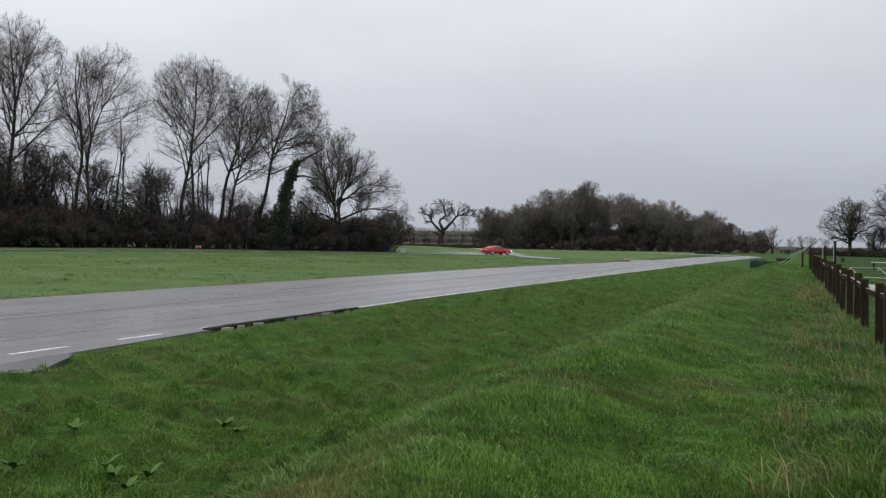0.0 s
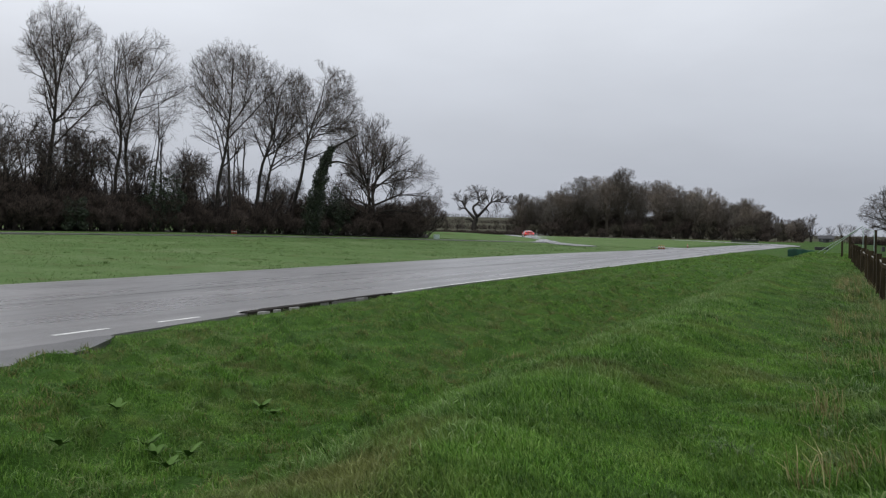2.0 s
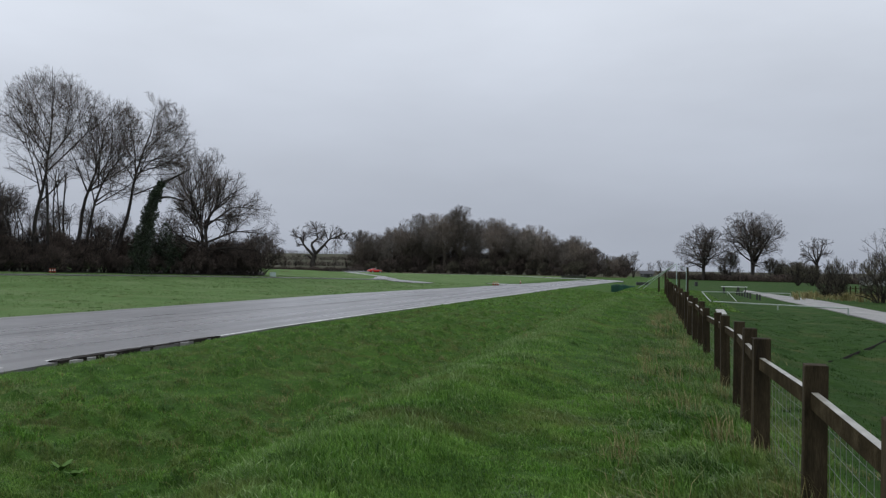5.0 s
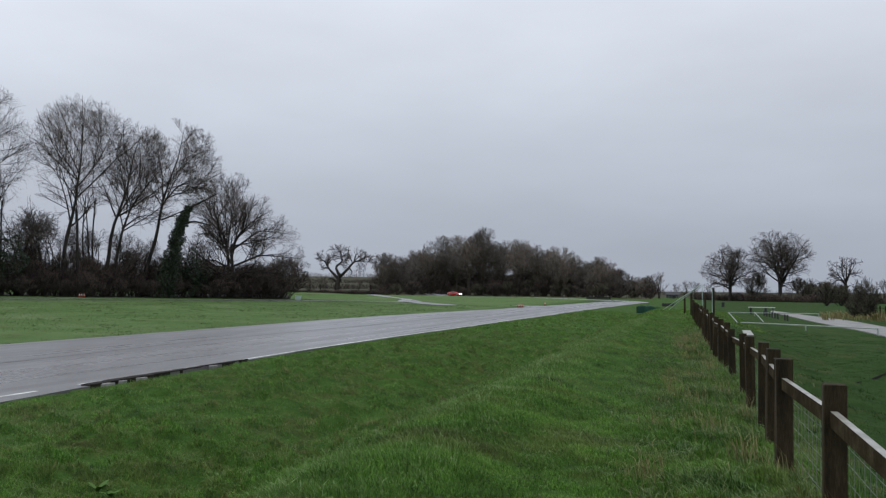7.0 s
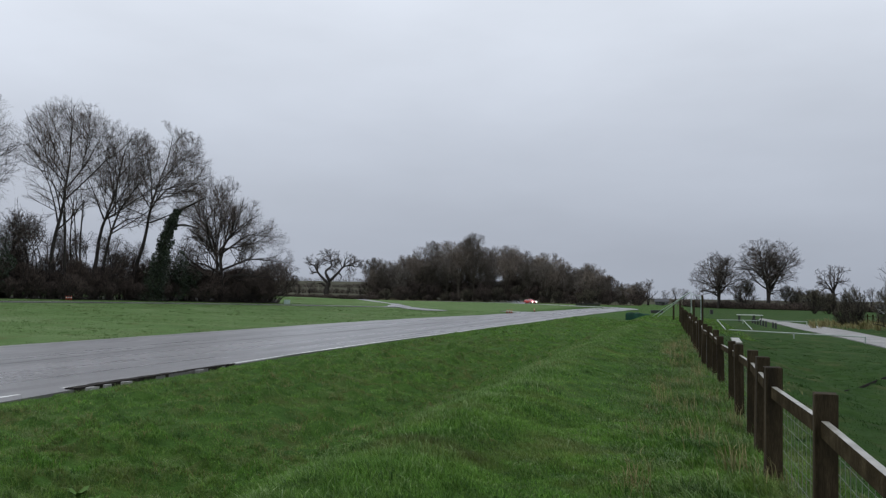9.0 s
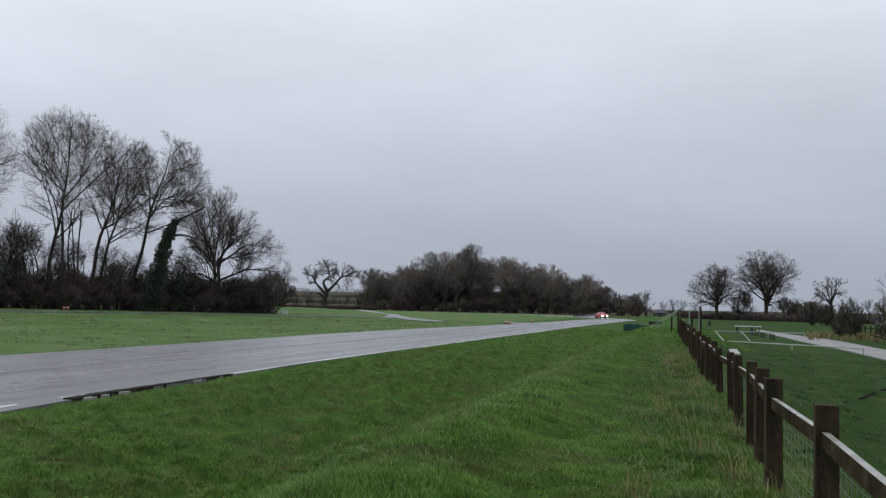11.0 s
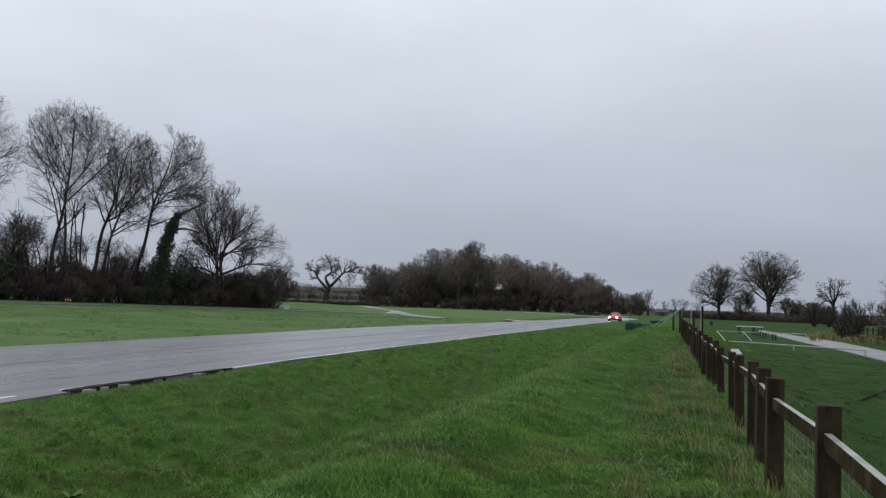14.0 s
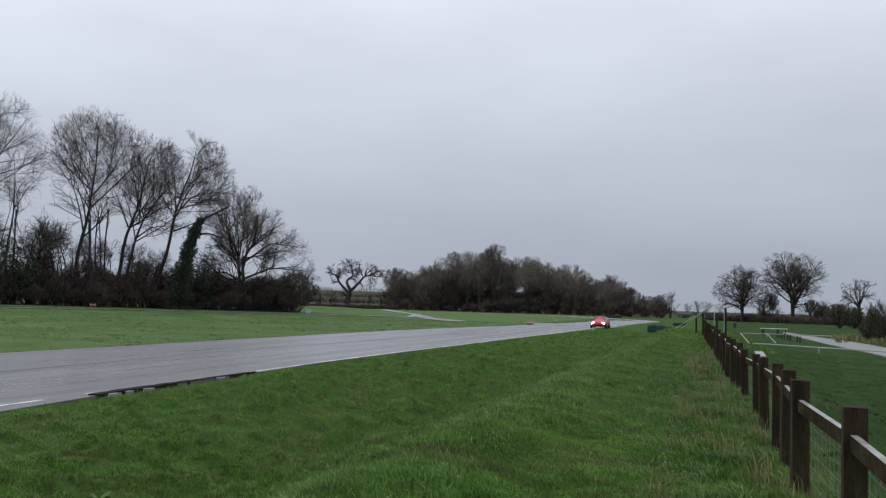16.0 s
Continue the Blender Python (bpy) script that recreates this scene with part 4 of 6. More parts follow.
def single_trees():
    plant(bare_tree(201, 17.2, 20.5, 0.26, (), M_BARK, M_TWIG, "old_oak", "gnarled leafless old oak with a sparse crown", "tree", "", OAK_GNARLED, 1.15, side=(14, 10, 9), angle=54, up=0.03, wob=0.15, least=0.032,
                    off=(2.6, 0), ratio=(0.42, 0.55, 0.6), lobes=0.1, first=0.4), -7.83, 300)
    plant(bare_tree(202, 14.0, 15.0, 0.20, [(0.1, 0, 0.34, 0.46), (-0.3, 0.3, 0.44, 0.34)], M_BARK, M_TWIG, "oak_tree", "spreading leafless field oak with a domed crown", "tree", "field oaks",
                    limbs=14, side=(10, 7, 6, 4), angle=54, up=0.03, wob=0.11, least=0.013, lobes=0.09, top_heavy=0.42, low=8), 17.55, 222)
    plant(bare_tree(203, 17.4, 18.0, 0.20, [(0.3, 0, 0.32, 0.54), (-0.5, 0.3, 0.42, 0.40)], M_BARK, M_TWIG, "oak_tree", "large spreading leafless field oak", "tree", "field oaks",
                    limbs=16, side=(10, 7, 6, 4), angle=52, up=0.03, wob=0.10, least=0.013, lobes=0.09, top_heavy=0.45, low=8), 20.49, 222)
    plant(bare_tree(204, 8.6, 7.4, 0.42, [(0.1, 0, 0.52, 0.28)], M_BARK, M_TWIG, "hawthorn_tree", "leafless tree rising above bushes", "tree", "field oaks",
                    limbs=9, side=(7, 6, 5, 3), angle=50, up=0.02, wob=0.13, least=0.012, low=5), 24.15, 165)
    plant(bare_tree(205, 6.2, 5.4, 0.2, [(0.1, 0, 0.3, 0.14), (-0.4, 0.2, 0.35, 0.1)], M_BARK, M_TWIG, "hawthorn_tree", "leafless hawthorn at the pasture edge", "tree", "field oaks",
                    limbs=8, side=(7, 6, 5), angle=48, up=0.05, wob=0.12, least=0.006, low=15), 28.3, 76)


single_trees()


# ---- the fence ----
FENCE_Y = np.array([-8, 5.0, 7.0, 8.9, 10.8, 12.7, 14.6, 21.4, 29.4, 54.8, 70])
FENCE_X = np.array([-1.3, 2.195, 2.665, 3.25, 3.84, 4.34, 4.87, 6.45, 8.5, 15.0, 19.2])
FENCE_TOP = np.array([1.7, 1.68, 1.67, 1.626, 1.58, 1.55, 1.505, 1.58, 1.60, 1.60, 1.60])


def fence():
    rng = np.random.default_rng(5)
    ob = tagged(new("field_fence"), "dark weathered timber post and rail fence with wire mesh", "fence", kind="structure")
    ys = [-0.6, 1.3, 3.15, 5.0, 7.0, 8.9, 10.8, 12.7, 14.6] + list(np.arange(16.5, 64, 1.9))
    posts = []
    for i, y in enumerate(ys):
        x, top = float(np.interp(y, FENCE_Y, FENCE_X)), float(np.interp(y, FENCE_Y, FENCE_TOP))
        if y > 15:
            x, top = x + rng.normal(0, 0.03), top + rng.normal(0, 0.02)
        posts.append((x, y, top))
    for x, y, top in posts:
        low = land1(x, y) - 0.3
        bm = bmesh.new()
        box(bm, 0.125, 0.125, top - low, pose(0, 0, (top + low) / 2), bevel=0.008)
        for vtx in bm.verts:
            vtx.co.x += rng.normal(0, 0.003)
            vtx.co.y += rng.normal(0, 0.003)
        part("post", bm, M_POST, ob, at=pose(x, y, 0, rng.normal(0, 0.7), rng.normal(0, 0.9), -15 + rng.normal(0, 3)))
    for (x0, y0, t0), (x1, y1, t1) in zip(posts[:-1], posts[1:]):
        a, b = Vector((x0, y0, t0 - 0.20)), Vector((x1, y1, t1 - 0.20))
        bm = bmesh.new()
        d = b - a
        dy = d.normalized()
        dx = dy.cross(Vector((0, 0, 1))).normalized()
        m = Matrix.Translation((a + b) / 2) @ Matrix((dx, dy, dx.cross(dy))).transposed().to_4x4()
        box(bm, 0.042, d.length + 0.02, 0.095, m, bevel=0.004)
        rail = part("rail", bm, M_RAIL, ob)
        # Top faces paler: the wet rail's gleam is put into the colour.
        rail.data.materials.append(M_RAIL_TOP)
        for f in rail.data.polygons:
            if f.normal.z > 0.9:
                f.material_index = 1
    # stock netting: horizontal wires and verticals
    pts = []
    for (x0, y0, t0), (x1, y1, t1) in zip(posts[:-1], posts[1:]):
        if y0 > 30:
            break
        for k in range(9):
            h = 0.26 + 0.085 * k * (1 + 0.04 * k)
            pts.append(np.array([[x0 + 0.07, y0, t0 - h], [(x0 + x1) / 2 + 0.07, (y0 + y1) / 2, (t0 + t1) / 2 - h - 0.01], [x1 + 0.07, y1, t1 - h]]))
        for k in range(1, 13):
            f = k / 13
            x, y, t = x0 + (x1 - x0) * f + 0.07, y0 + (y1 - y0) * f, t0 + (t1 - t0) * f
            pts.append(np.array([[x, y, t - 0.26], [x, y, t - 0.6], [x, y, t - 1.15]]))
    pts = np.array(pts)
    part("wire_netting", skin("wire_netting", [(pts, np.full(pts.shape[:2], 0.0016), 3)], M_WIRE), None, ob, "galvanised stock netting")


fence()


# ---- red coupe ----
def red_car():
    """A low red sports coupe, nose towards +y, its wheels on z = 0."""
    car = tagged(new("sports_car"), "red two-door sports coupe with lit headlights on wet asphalt", "car")
    # stations along the length: y, half width, sill z, shoulder z, roof z, half roof width
    st = [(-2.10, 0.62, 0.42, 0.66, 0.72, 0.46), (-2.02, 0.80, 0.30, 0.80, 0.88, 0.58), (-1.70, 0.88, 0.22, 0.90, 1.00, 0.60), (-1.25, 0.91, 0.20, 0.92, 1.12, 0.58),
          (-0.75, 0.89, 0.20, 0.90, 1.24, 0.56), (-0.25, 0.87, 0.20, 0.88, 1.29, 0.55), (0.20, 0.87, 0.20, 0.87, 1.25, 0.55), (0.62, 0.87, 0.20, 0.86, 1.06, 0.58),
          (0.98, 0.87, 0.20, 0.84, 0.88, 0.62), (1.40, 0.87, 0.21, 0.79, 0.82, 0.60), (1.80, 0.82, 0.24, 0.70, 0.73, 0.55), (2.05, 0.70, 0.30, 0.58, 0.60, 0.48), (2.14, 0.55, 0.36, 0.50, 0.51, 0.40)]
    rings = []
    for y, w, zs, zh, zr, rw in st:
        half = [(0, zs), (w * 0.8, zs), (w * 0.97, zs + 0.12), (w, (zs + zh) / 2), (w * 0.96, zh), (rw + (w - rw) * 0.45, zh + (zr - zh) * 0.45), (rw, zr - 0.05 * (zr - zh)), (rw * 0.6, zr + 0.015), (0, zr + 0.025)]
        rings.append([(x, y, z) for x, z in half] + [(-x, y, z) for x, z in half[-2:0:-1]])
    g = np.array(rings)
    n, m = g.shape[:2]
    i = np.arange(n * m).reshape(n, m)
    j = np.roll(i, -1, axis=1)
    q = np.stack([i[:-1], j[:-1], j[1:], i[1:]], -1).reshape(-1, 4)
    bm = bmesh.new()
    bv = [bm.verts.new(c) for c in g.reshape(-1, 3)]
    for f in q:
        bm.faces.new([bv[k] for k in f])
    bm.faces.new([bv[k] for k in i[0]])
    bm.faces.new([bv[k] for k in i[-1][::-1]])
    bmesh.ops.recalc_face_normals(bm, faces=bm.faces)
    body = part("body", bm, M_RED, car, smooth=True)

    def panel(name, quad, mat, parent, off=0.012, label=""):
        pts = [Vector(p) for p in quad]
        nrm = (pts[1] - pts[0]).cross(pts[3] - pts[0]).normalized()
        b2 = bmesh.new()
        lo, hi = [b2.verts.new(p - nrm * 0.01) for p in pts], [b2.verts.new(p + nrm * off) for p in pts]
        b2.faces.new(hi)
        b2.faces.new(lo[::-1])
        for k in range(4):
            b2.faces.new([lo[k], lo[(k + 1) % 4], hi[(k + 1) % 4], hi[k]])
        return part(name, b2, mat, parent, label)

    panel("windscreen", [(-0.66, 0.94, 0.90), (0.66, 0.94, 0.90), (0.50, 0.24, 1.25), (-0.50, 0.24, 1.25)], M_GLASS, body, 0.03)
    panel("rear_window", [(0.56, -1.55, 1.04), (-0.56, -1.55, 1.04), (-0.50, -0.80, 1.25), (0.50, -0.80, 1.25)], M_GLASS, body, 0.03)
    for s in (1, -1):
        w = [(0.845 * s, 0.70, 0.90), (0.85 * s, -0.95, 0.93), (0.60 * s, -0.70, 1.20), (0.585 * s, 0.22, 1.205)]
        panel("side_window", w if s > 0 else w[::-1], M_GLASS, body, 0.02)
        b2 = bmesh.new()
        bmesh.ops.create_uvsphere(b2, u_segments=10, v_segments=6, radius=0.15)
        bmesh.ops.scale(b2, vec=(0.95, 0.4, 0.65), verts=b2.verts)
        part("headlight", b2, M_HEADLIGHT, body, "lit white headlight", True, pose(0.56 * s, 2.05, 0.55))
        b2 = bmesh.new()
        box(b2, 0.42, 0.05, 0.10, bevel=0.02)
        part("tail_lamp", b2, M_TAILLIGHT, body, "red tail lamp", at=pose(0.55 * s, -2.05, 0.72))
        b2 = bmesh.new()
        box(b2, 0.18, 0.09, 0.12, bevel=0.03)
        part("door_mirror", b2, M_RED, body, at=pose(0.96 * s, 0.55, 0.95))
    b2 = bmesh.new()
    box(b2, 1.15, 0.10, 0.13, bevel=0.02)
    part("front_grille", b2, M_DARK, body, "black lower air intake", at=pose(0, 2.07, 0.36))
    b2 = bmesh.new()
    box(b2, 1.3, 0.26, 0.035, bevel=0.012)
    part("spoiler", b2, M_RED, body, at=pose(0, -1.92, 1.0))
    b2 = bmesh.new()
    box(b2, 1.45, 0.08, 0.16, bevel=0.02)
    part("rear_valance", b2, M_DARK, body, "black rear bumper insert", at=pose(0, -2.06, 0.38))
    for y in (1.28, -1.22):
        for s in (1, -1):
            b2 = bmesh.new()
            bmesh.ops.create_cone(b2, cap_ends=True, segments=24, radius1=0.32, radius2=0.32, depth=0.23, matrix=pose(0, 0, 0, 0, 90, 0))
            bmesh.ops.bevel(b2, geom=[e for e in b2.edges if len(e.link_faces) == 2 and any(len(f.verts) > 4 for f in e.link_faces)], offset=0.04, segments=2, affect="EDGES")
            wh = part("wheel", b2, M_TYRE, car, "black tyre on an alloy rim", at=pose(0.79 * s, y, 0.32))
            b2 = bmesh.new()
            bmesh.ops.create_cone(b2, cap_ends=True, segments=20, radius1=0.21, radius2=0.19, depth=0.03, matrix=pose(0, 0, 0, 0, 90 * s, 0))
            for k in range(5):
                box(b2, 0.03, 0.06, 0.20, pose(0.02 * s, 0, 0, 72 * k, 0, 0) @ pose(0, 0, 0.1))
            part("rim", b2, M_RIM, wh, at=pose(0.115 * s, 0, 0))
    return car


# seconds, bearing and distance of the car along its lap
LAP = [(0, -4.16, 122), (0.5, -3.14, 122.5), (1, -2.90, 128), (1.5, -3.34, 138), (2, -4.29, 154), (2.5, -5.30, 178), (3, -5.87, 204), (3.5, -5.93, 228), (4, -5.33, 246),
       (4.2, -4.94, 251), (5.2, -3.45, 256), (6.3, -1.48, 257), (6.5, -1.09, 257), (7, -0.06, 255), (7.5, 1.18, 251), (8, 2.56, 246), (8.5, 4.07, 239), (8.7, 4.70, 236), (9.8, 8.00, 213),
       (10.8, 10.15, 192), (11, 10.39, 189.5), (11.5, 11.18, 183), (12, 11.68, 175), (12.5, 11.87, 166), (13, 11.84, 157), (13.5, 11.47, 147), (14, 11.12, 137), (14.5, 10.65, 129), (15, 10.16, 119), (15.5, 9.57, 109), (16, 8.81, 98)]


def lap_place(t):
    ts = [r[0] for r in LAP]
    b, d = np.interp(t, ts, [r[1] for r in LAP]), np.interp(t, ts, [r[2] for r in LAP])
    x, y = spot(b, d)
    return x, y


def lap_pose(t):
    """The car's pose: on the course, nose along its way."""
    x, y = lap_place(t)
    (xa, ya), (xb, yb) = lap_place(max(0, t - 0.35)), lap_place(min(16, t + 0.35))
    if t == 0:
        xa, ya, xb, yb = 0, 0, 1, 0.75
    head = math.degrees(math.atan2(-(xb - xa), yb - ya))
    return pose(x, y, max(land1(x, y), 0.0) + 0.05, 0, 0, head)


def build_loop():
    """The narrow far loop of the course, which the car follows round."""
    ts = np.arange(0, 13.01, 0.25)
    c = np.array([lap_place(t) for t in ts])
    lead = np.array([spot(-44, 78), spot(-36, 83), spot(-30, 89), spot(-24, 96.5), spot(-18, 104), spot(-12, 111.5), spot(-7.5, 117.5)], float)
    c = np.concatenate([lead, c])
    for _ in range(3):
        c[1:-1] = (c[:-2] + 2 * c[1:-1] + c[2:]) / 4
    d = unit(np.gradient(c, axis=0))
    nrm = np.column_stack([-d[:, 1], d[:, 0]])
    z = land(c[:, 0], c[:, 1]) + 0.05
    half = np.interp(np.arange(len(c)), [0, 10, 13, 24, 28, len(c)], [2.0, 2.0, 0.95, 0.95, 2.0, 2.0])[:, None]
    ribbon("loop_road", c + nrm * half, c - nrm * half, z, M_ROAD, "narrow wet asphalt loop behind the field", "road", thick=0.2, cross=2)
    far, near = np.array([spot(3.6, 121), spot(4.6, 120), spot(5.6, 119.5), spot(6.6, 119.5)]), np.array([spot(4.1, 117), spot(5.1, 111), spot(6.1, 107), spot(7.2, 106)])
    ribbon("link_road", far, near, 0.045, M_ROAD, "pale wet link between course and loop", "road", thick=0.2)
    far, near = np.array([spot(-3.3, 131), spot(-2.5, 127), spot(-1.7, 122), spot(0.2, 114)]), np.array([spot(-3.2, 123), spot(-2.4, 114), spot(-1.2, 110.5), spot(0.0, 111.5)])
    ribbon("link_road", far, near, (land(far[:, 0], far[:, 1]) + 0.07, land(near[:, 0], near[:, 1]) + 0.07), M_ROAD, "pale wet spur off the hairpin", "road", thick=0.2)


build_loop()
CAR = red_car()


# ---- things about the course ----
def course_marks():
    """Short white edge dashes and the broken black edge of the asphalt."""
    for k, v0 in enumerate((5.9, 8.5, 11.1, 13.7)):
        n = 6
        v = np.linspace(v0, v0 + 1.3, n)
        rng = np.random.default_rng(k)
        a, b = -13.08 - 0.055 + rng.normal(0, 0.006, n), -13.08 + 0.055 + rng.normal(0, 0.006, n)
        ribbon("edge_dash", np.column_stack(to_xy(a, v)), np.column_stack(to_xy(b, v)), 0.026, M_LINE, "worn white edge dash on wet asphalt", "road marking", thick=0.004)
    rng = np.random.default_rng(9)
    v = np.arange(16.3, 80, 1.2)
    u = np.minimum(np.interp(v, ROAD_V, ROAD_NEAR) - 0.14, np.where(v < 26, -13.1, 0))
    half = np.clip(0.05 + rng.normal(0, 0.012, len(v)), 0.02, 0.08)
    ribbon("edge_line", np.column_stack(to_xy(u - half, v)), np.column_stack(to_xy(u + half, v)), 0.026, M_LINE, "worn white edge line on wet asphalt", "road marking", thick=0.004)
    # the tarred joint along the course
    v = np.arange(4, 96, 1.0)
    u = np.interp(v, [4, 16, 24, 30, 37, 48, 60, 96], [-18.6, -18.7, -18.9, -19.3, -19.1, -18.7, -18.1, -16.2]) + 0.05 * ripple(v, v, 14, 9.0)
    half = np.clip(0.07 + 0.09 * ripple(v, v, 6, 4.0), 0.02, 0.15)
    ribbon("tarred_joint", np.column_stack(to_xy(u - half, v)), np.column_stack(to_xy(u + half, v)), 0.025, M_TAR, "dark tarred joint along the wet asphalt", "road joint", thick=0.004)
    v = np.arange(16.2, 23.8, 0.25)
    right = np.interp(v, ROAD_V, ROAD_NEAR) + 0.02 + 0.10 * ripple(v, v, 4, 1.6) + rng.normal(0, 0.02, len(v))
    left = -13.02 + 0.10 * (1 - np.clip(np.minimum(v - 16.1, 23.9 - v), 0, 1))
    ribbon("asphalt_edge", np.column_stack(to_xy(np.minimum(left, right - 0.04), v)), np.column_stack(to_xy(right, v)), 0.044 + 0.010 * rng.random(len(v)), M_SOIL,
           "broken black asphalt edge and wet soil", "verge", thick=0.12)
    # crumbs of broken asphalt lying along that edge
    for k, v0 in enumerate((16.6, 17.2, 17.9, 21.4)):
        n = 7
        a = np.arange(n) * 6.283 / n
        r = 0.10 * rng.uniform(0.6, 1.3, n)
        uu, vv = np.interp(v0, ROAD_V, ROAD_NEAR) + 0.16 + r * np.cos(a) * 0.7, v0 + r * np.sin(a) * 2.0
        x, y = to_xy(uu, vv)
        bm = bmesh.new()
        top = [bm.verts.new((x[i], y[i], 0.036 + 0.012 * rng.random())) for i in range(n)]
        low = [bm.verts.new((x[i], y[i], -0.05)) for i in range(n)]
        bm.faces.new(top)
        for i in range(n):
            bm.faces.new([low[i], low[(i + 1) % n], top[(i + 1) % n], top[i]])
        crumb = part("asphalt_lump", bm, M_GRAVEL)
        tagged(crumb, "broken grey lump of asphalt at the verge", "rubble", "broken edge")
    v = np.arange(-30, 11.7, 0.4)
    left = np.interp(v, ROAD_V, ROAD_NEAR) - 0.12 + rng.normal(0, 0.05, len(v))
    right = np.interp(v, [-30, 9.2, 10.4, 11.6], [-10.8, -10.85, -11.3, -12.1]) + rng.normal(0, 0.05, len(v))
    ribbon("bare_verge", np.column_stack(to_xy(left, v)), np.column_stack(to_xy(right, v)), 0.032, M_TAR, "dark bare wet verge beside the asphalt", "verge", thick=0.12)


course_marks()


def traffic_cone():
    ob = new("traffic_cone")
    bm = bmesh.new()
    box(bm, 0.30, 0.30, 0.03, pose(0, 0, 0.015), bevel=0.008)
    part("base", bm, M_DARK, ob, "black rubber base")
    bm = bmesh.new()
    rod(bm, (0, 0, 0.03), (0, 0, 0.48), 0.11, 14, 0.03)
    part("cone", bm, M_ORANGE, ob, smooth=True)
    bm = bmesh.new()
    rod(bm, (0, 0, 0.24), (0, 0, 0.33), 0.079, 14, 0.059)
    part("sleeve", bm, M_WHITE, ob, "white reflective sleeve")
    return tagged(ob, "small orange traffic cone standing on the course", "traffic cone", "course cones")


def cones():
    c = traffic_cone()
    places = [spot(4.12, 108.0), spot(4.27, 108.4), spot(4.42, 108.0), spot(5.9, 123.0), spot(-23.66, 103.0), spot(-23.53, 103.2), spot(-23.40, 103.0)]
    for i, (x, y) in enumerate(places):
        m = pose(x, y, max(land1(x, y), 0.03), 0, 0, 40 * i)
        if i == 0:
            c.matrix_basis = m
        else:
            copy_thing(c, m)


cones()


def green_cover():
    """A folded heap of dark green sheet lying on the bank."""
    x, y = spot(12.5, 77)
    ob = new("folded_tarpaulin")
    ob.matrix_basis = pose(x, y, land1(x, y) + 0.36, 0, 0, -10)
    rng = np.random.default_rng(12)
    nu, nv = 26, 10
    U, V = np.meshgrid(np.linspace(-1, 1, nu), np.linspace(-1, 1, nv))
    w = 0.34 + 0.12 * np.cos(U * 1.6)
    X = U * 0.95 + 0.15 * (U > 0) * U ** 2
    Y = V * w
    Z = 0.26 * (1 - V ** 4) * np.clip(1.05 - np.clip(U, -0.2, 1) * 0.62 - np.clip(-U - 0.75, 0, 1) * 2.0, 0.05, 1) + 0.035 * np.sin(U * 9 + V * 3) + rng.normal(0, 0.012, U.shape)
    Z = np.where(np.abs(V) > 0.99, -0.38, np.maximum(Z, 0.03))
    i = np.arange(nu * nv).reshape(nv, nu)
    q = np.stack([i[:-1, :-1], i[:-1, 1:], i[1:, 1:], i[1:, :-1]], -1)
    part("sheet", mesh_from("sheet", np.stack([X, Y, Z], -1), q, mat=M_GREEN, smooth=True), None, ob)
    for s in (-0.4, 0.12):
        bm = bmesh.new()
        for k in range(8):
            a, b = -0.36 + 0.09 * k, -0.36 + 0.09 * (k + 1)
            top = lambda t: 0.30 * (1 - (t / 0.44) ** 4) * (1.0 if s < 0 else 0.95)
            rod(bm, (s, a, top(a)), (s, b, top(b)), 0.012, 5)
        part("strap", bm, M_DARK, ob, "black webbing strap")
    tagged(ob, "folded dark green tarpaulin heap on the grass bank", "tarpaulin")


green_cover()


def leaning_frame():
    """The pale green tube frame propped over the far end of the fence."""
    ax, ay = spot(13.45, 68)
    bx, by = spot(15.85, 56)
    az = land1(ax, ay)
    ob = tagged(new("tube_frame"), "pale green metal tube frame leaning on the fence end", "frame")
    for k in (0.0, 0.22):
        bm = bmesh.new()
        rod(bm, (ax + k * 2.0, ay, az), (bx, by + k * 2, 2.62 - k * 0.3), 0.026, 8)
        part("leaning_tube", bm, M_TUBE, ob)
    for dx, top in ((-0.25, 2.55), (0.35, 2.35)):
        bm = bmesh.new()
        rod(bm, (bx + dx, by - 1.0, land1(bx, by)), (bx + dx, by - 1.0, top), 0.018, 8)
        part("upright_tube", bm, M_TUBE, ob)
    bm = bmesh.new()
    rod(bm, (bx - 0.25, by - 1.0, 2.5), (bx + 0.35, by - 0.9, 2.35), 0.016, 8)
    part("cross_tube", bm, M_TUBE, ob)
    for b, d, r, h in ((16.55, 55.5, 0.085, 1.9), (16.05, 60.5, 0.07, 1.6), (15.2, 62, 0.07, 1.5), (14.8, 66, 0.07, 1.45)):
        x, y = spot(b, d)
        p = tagged(new("gate_post"), "tall dark timber post at the fence end", "post", "gate posts")
        p.matrix_basis = pose(x, y, land1(x, y) - 0.2)
        bm = bmesh.new()
        rod(bm, (0, 0, 0), (0, 0, h + 0.2), r, 10, r * 0.94)
        part("shaft", bm, M_POST, p)
        bm = bmesh.new()
        rod(bm, (0, 0, h + 0.2), (0, 0, h + 0.24), r * 0.94, 10, r * 0.5)
        part("cap", bm, M_POST, p)


leaning_frame()


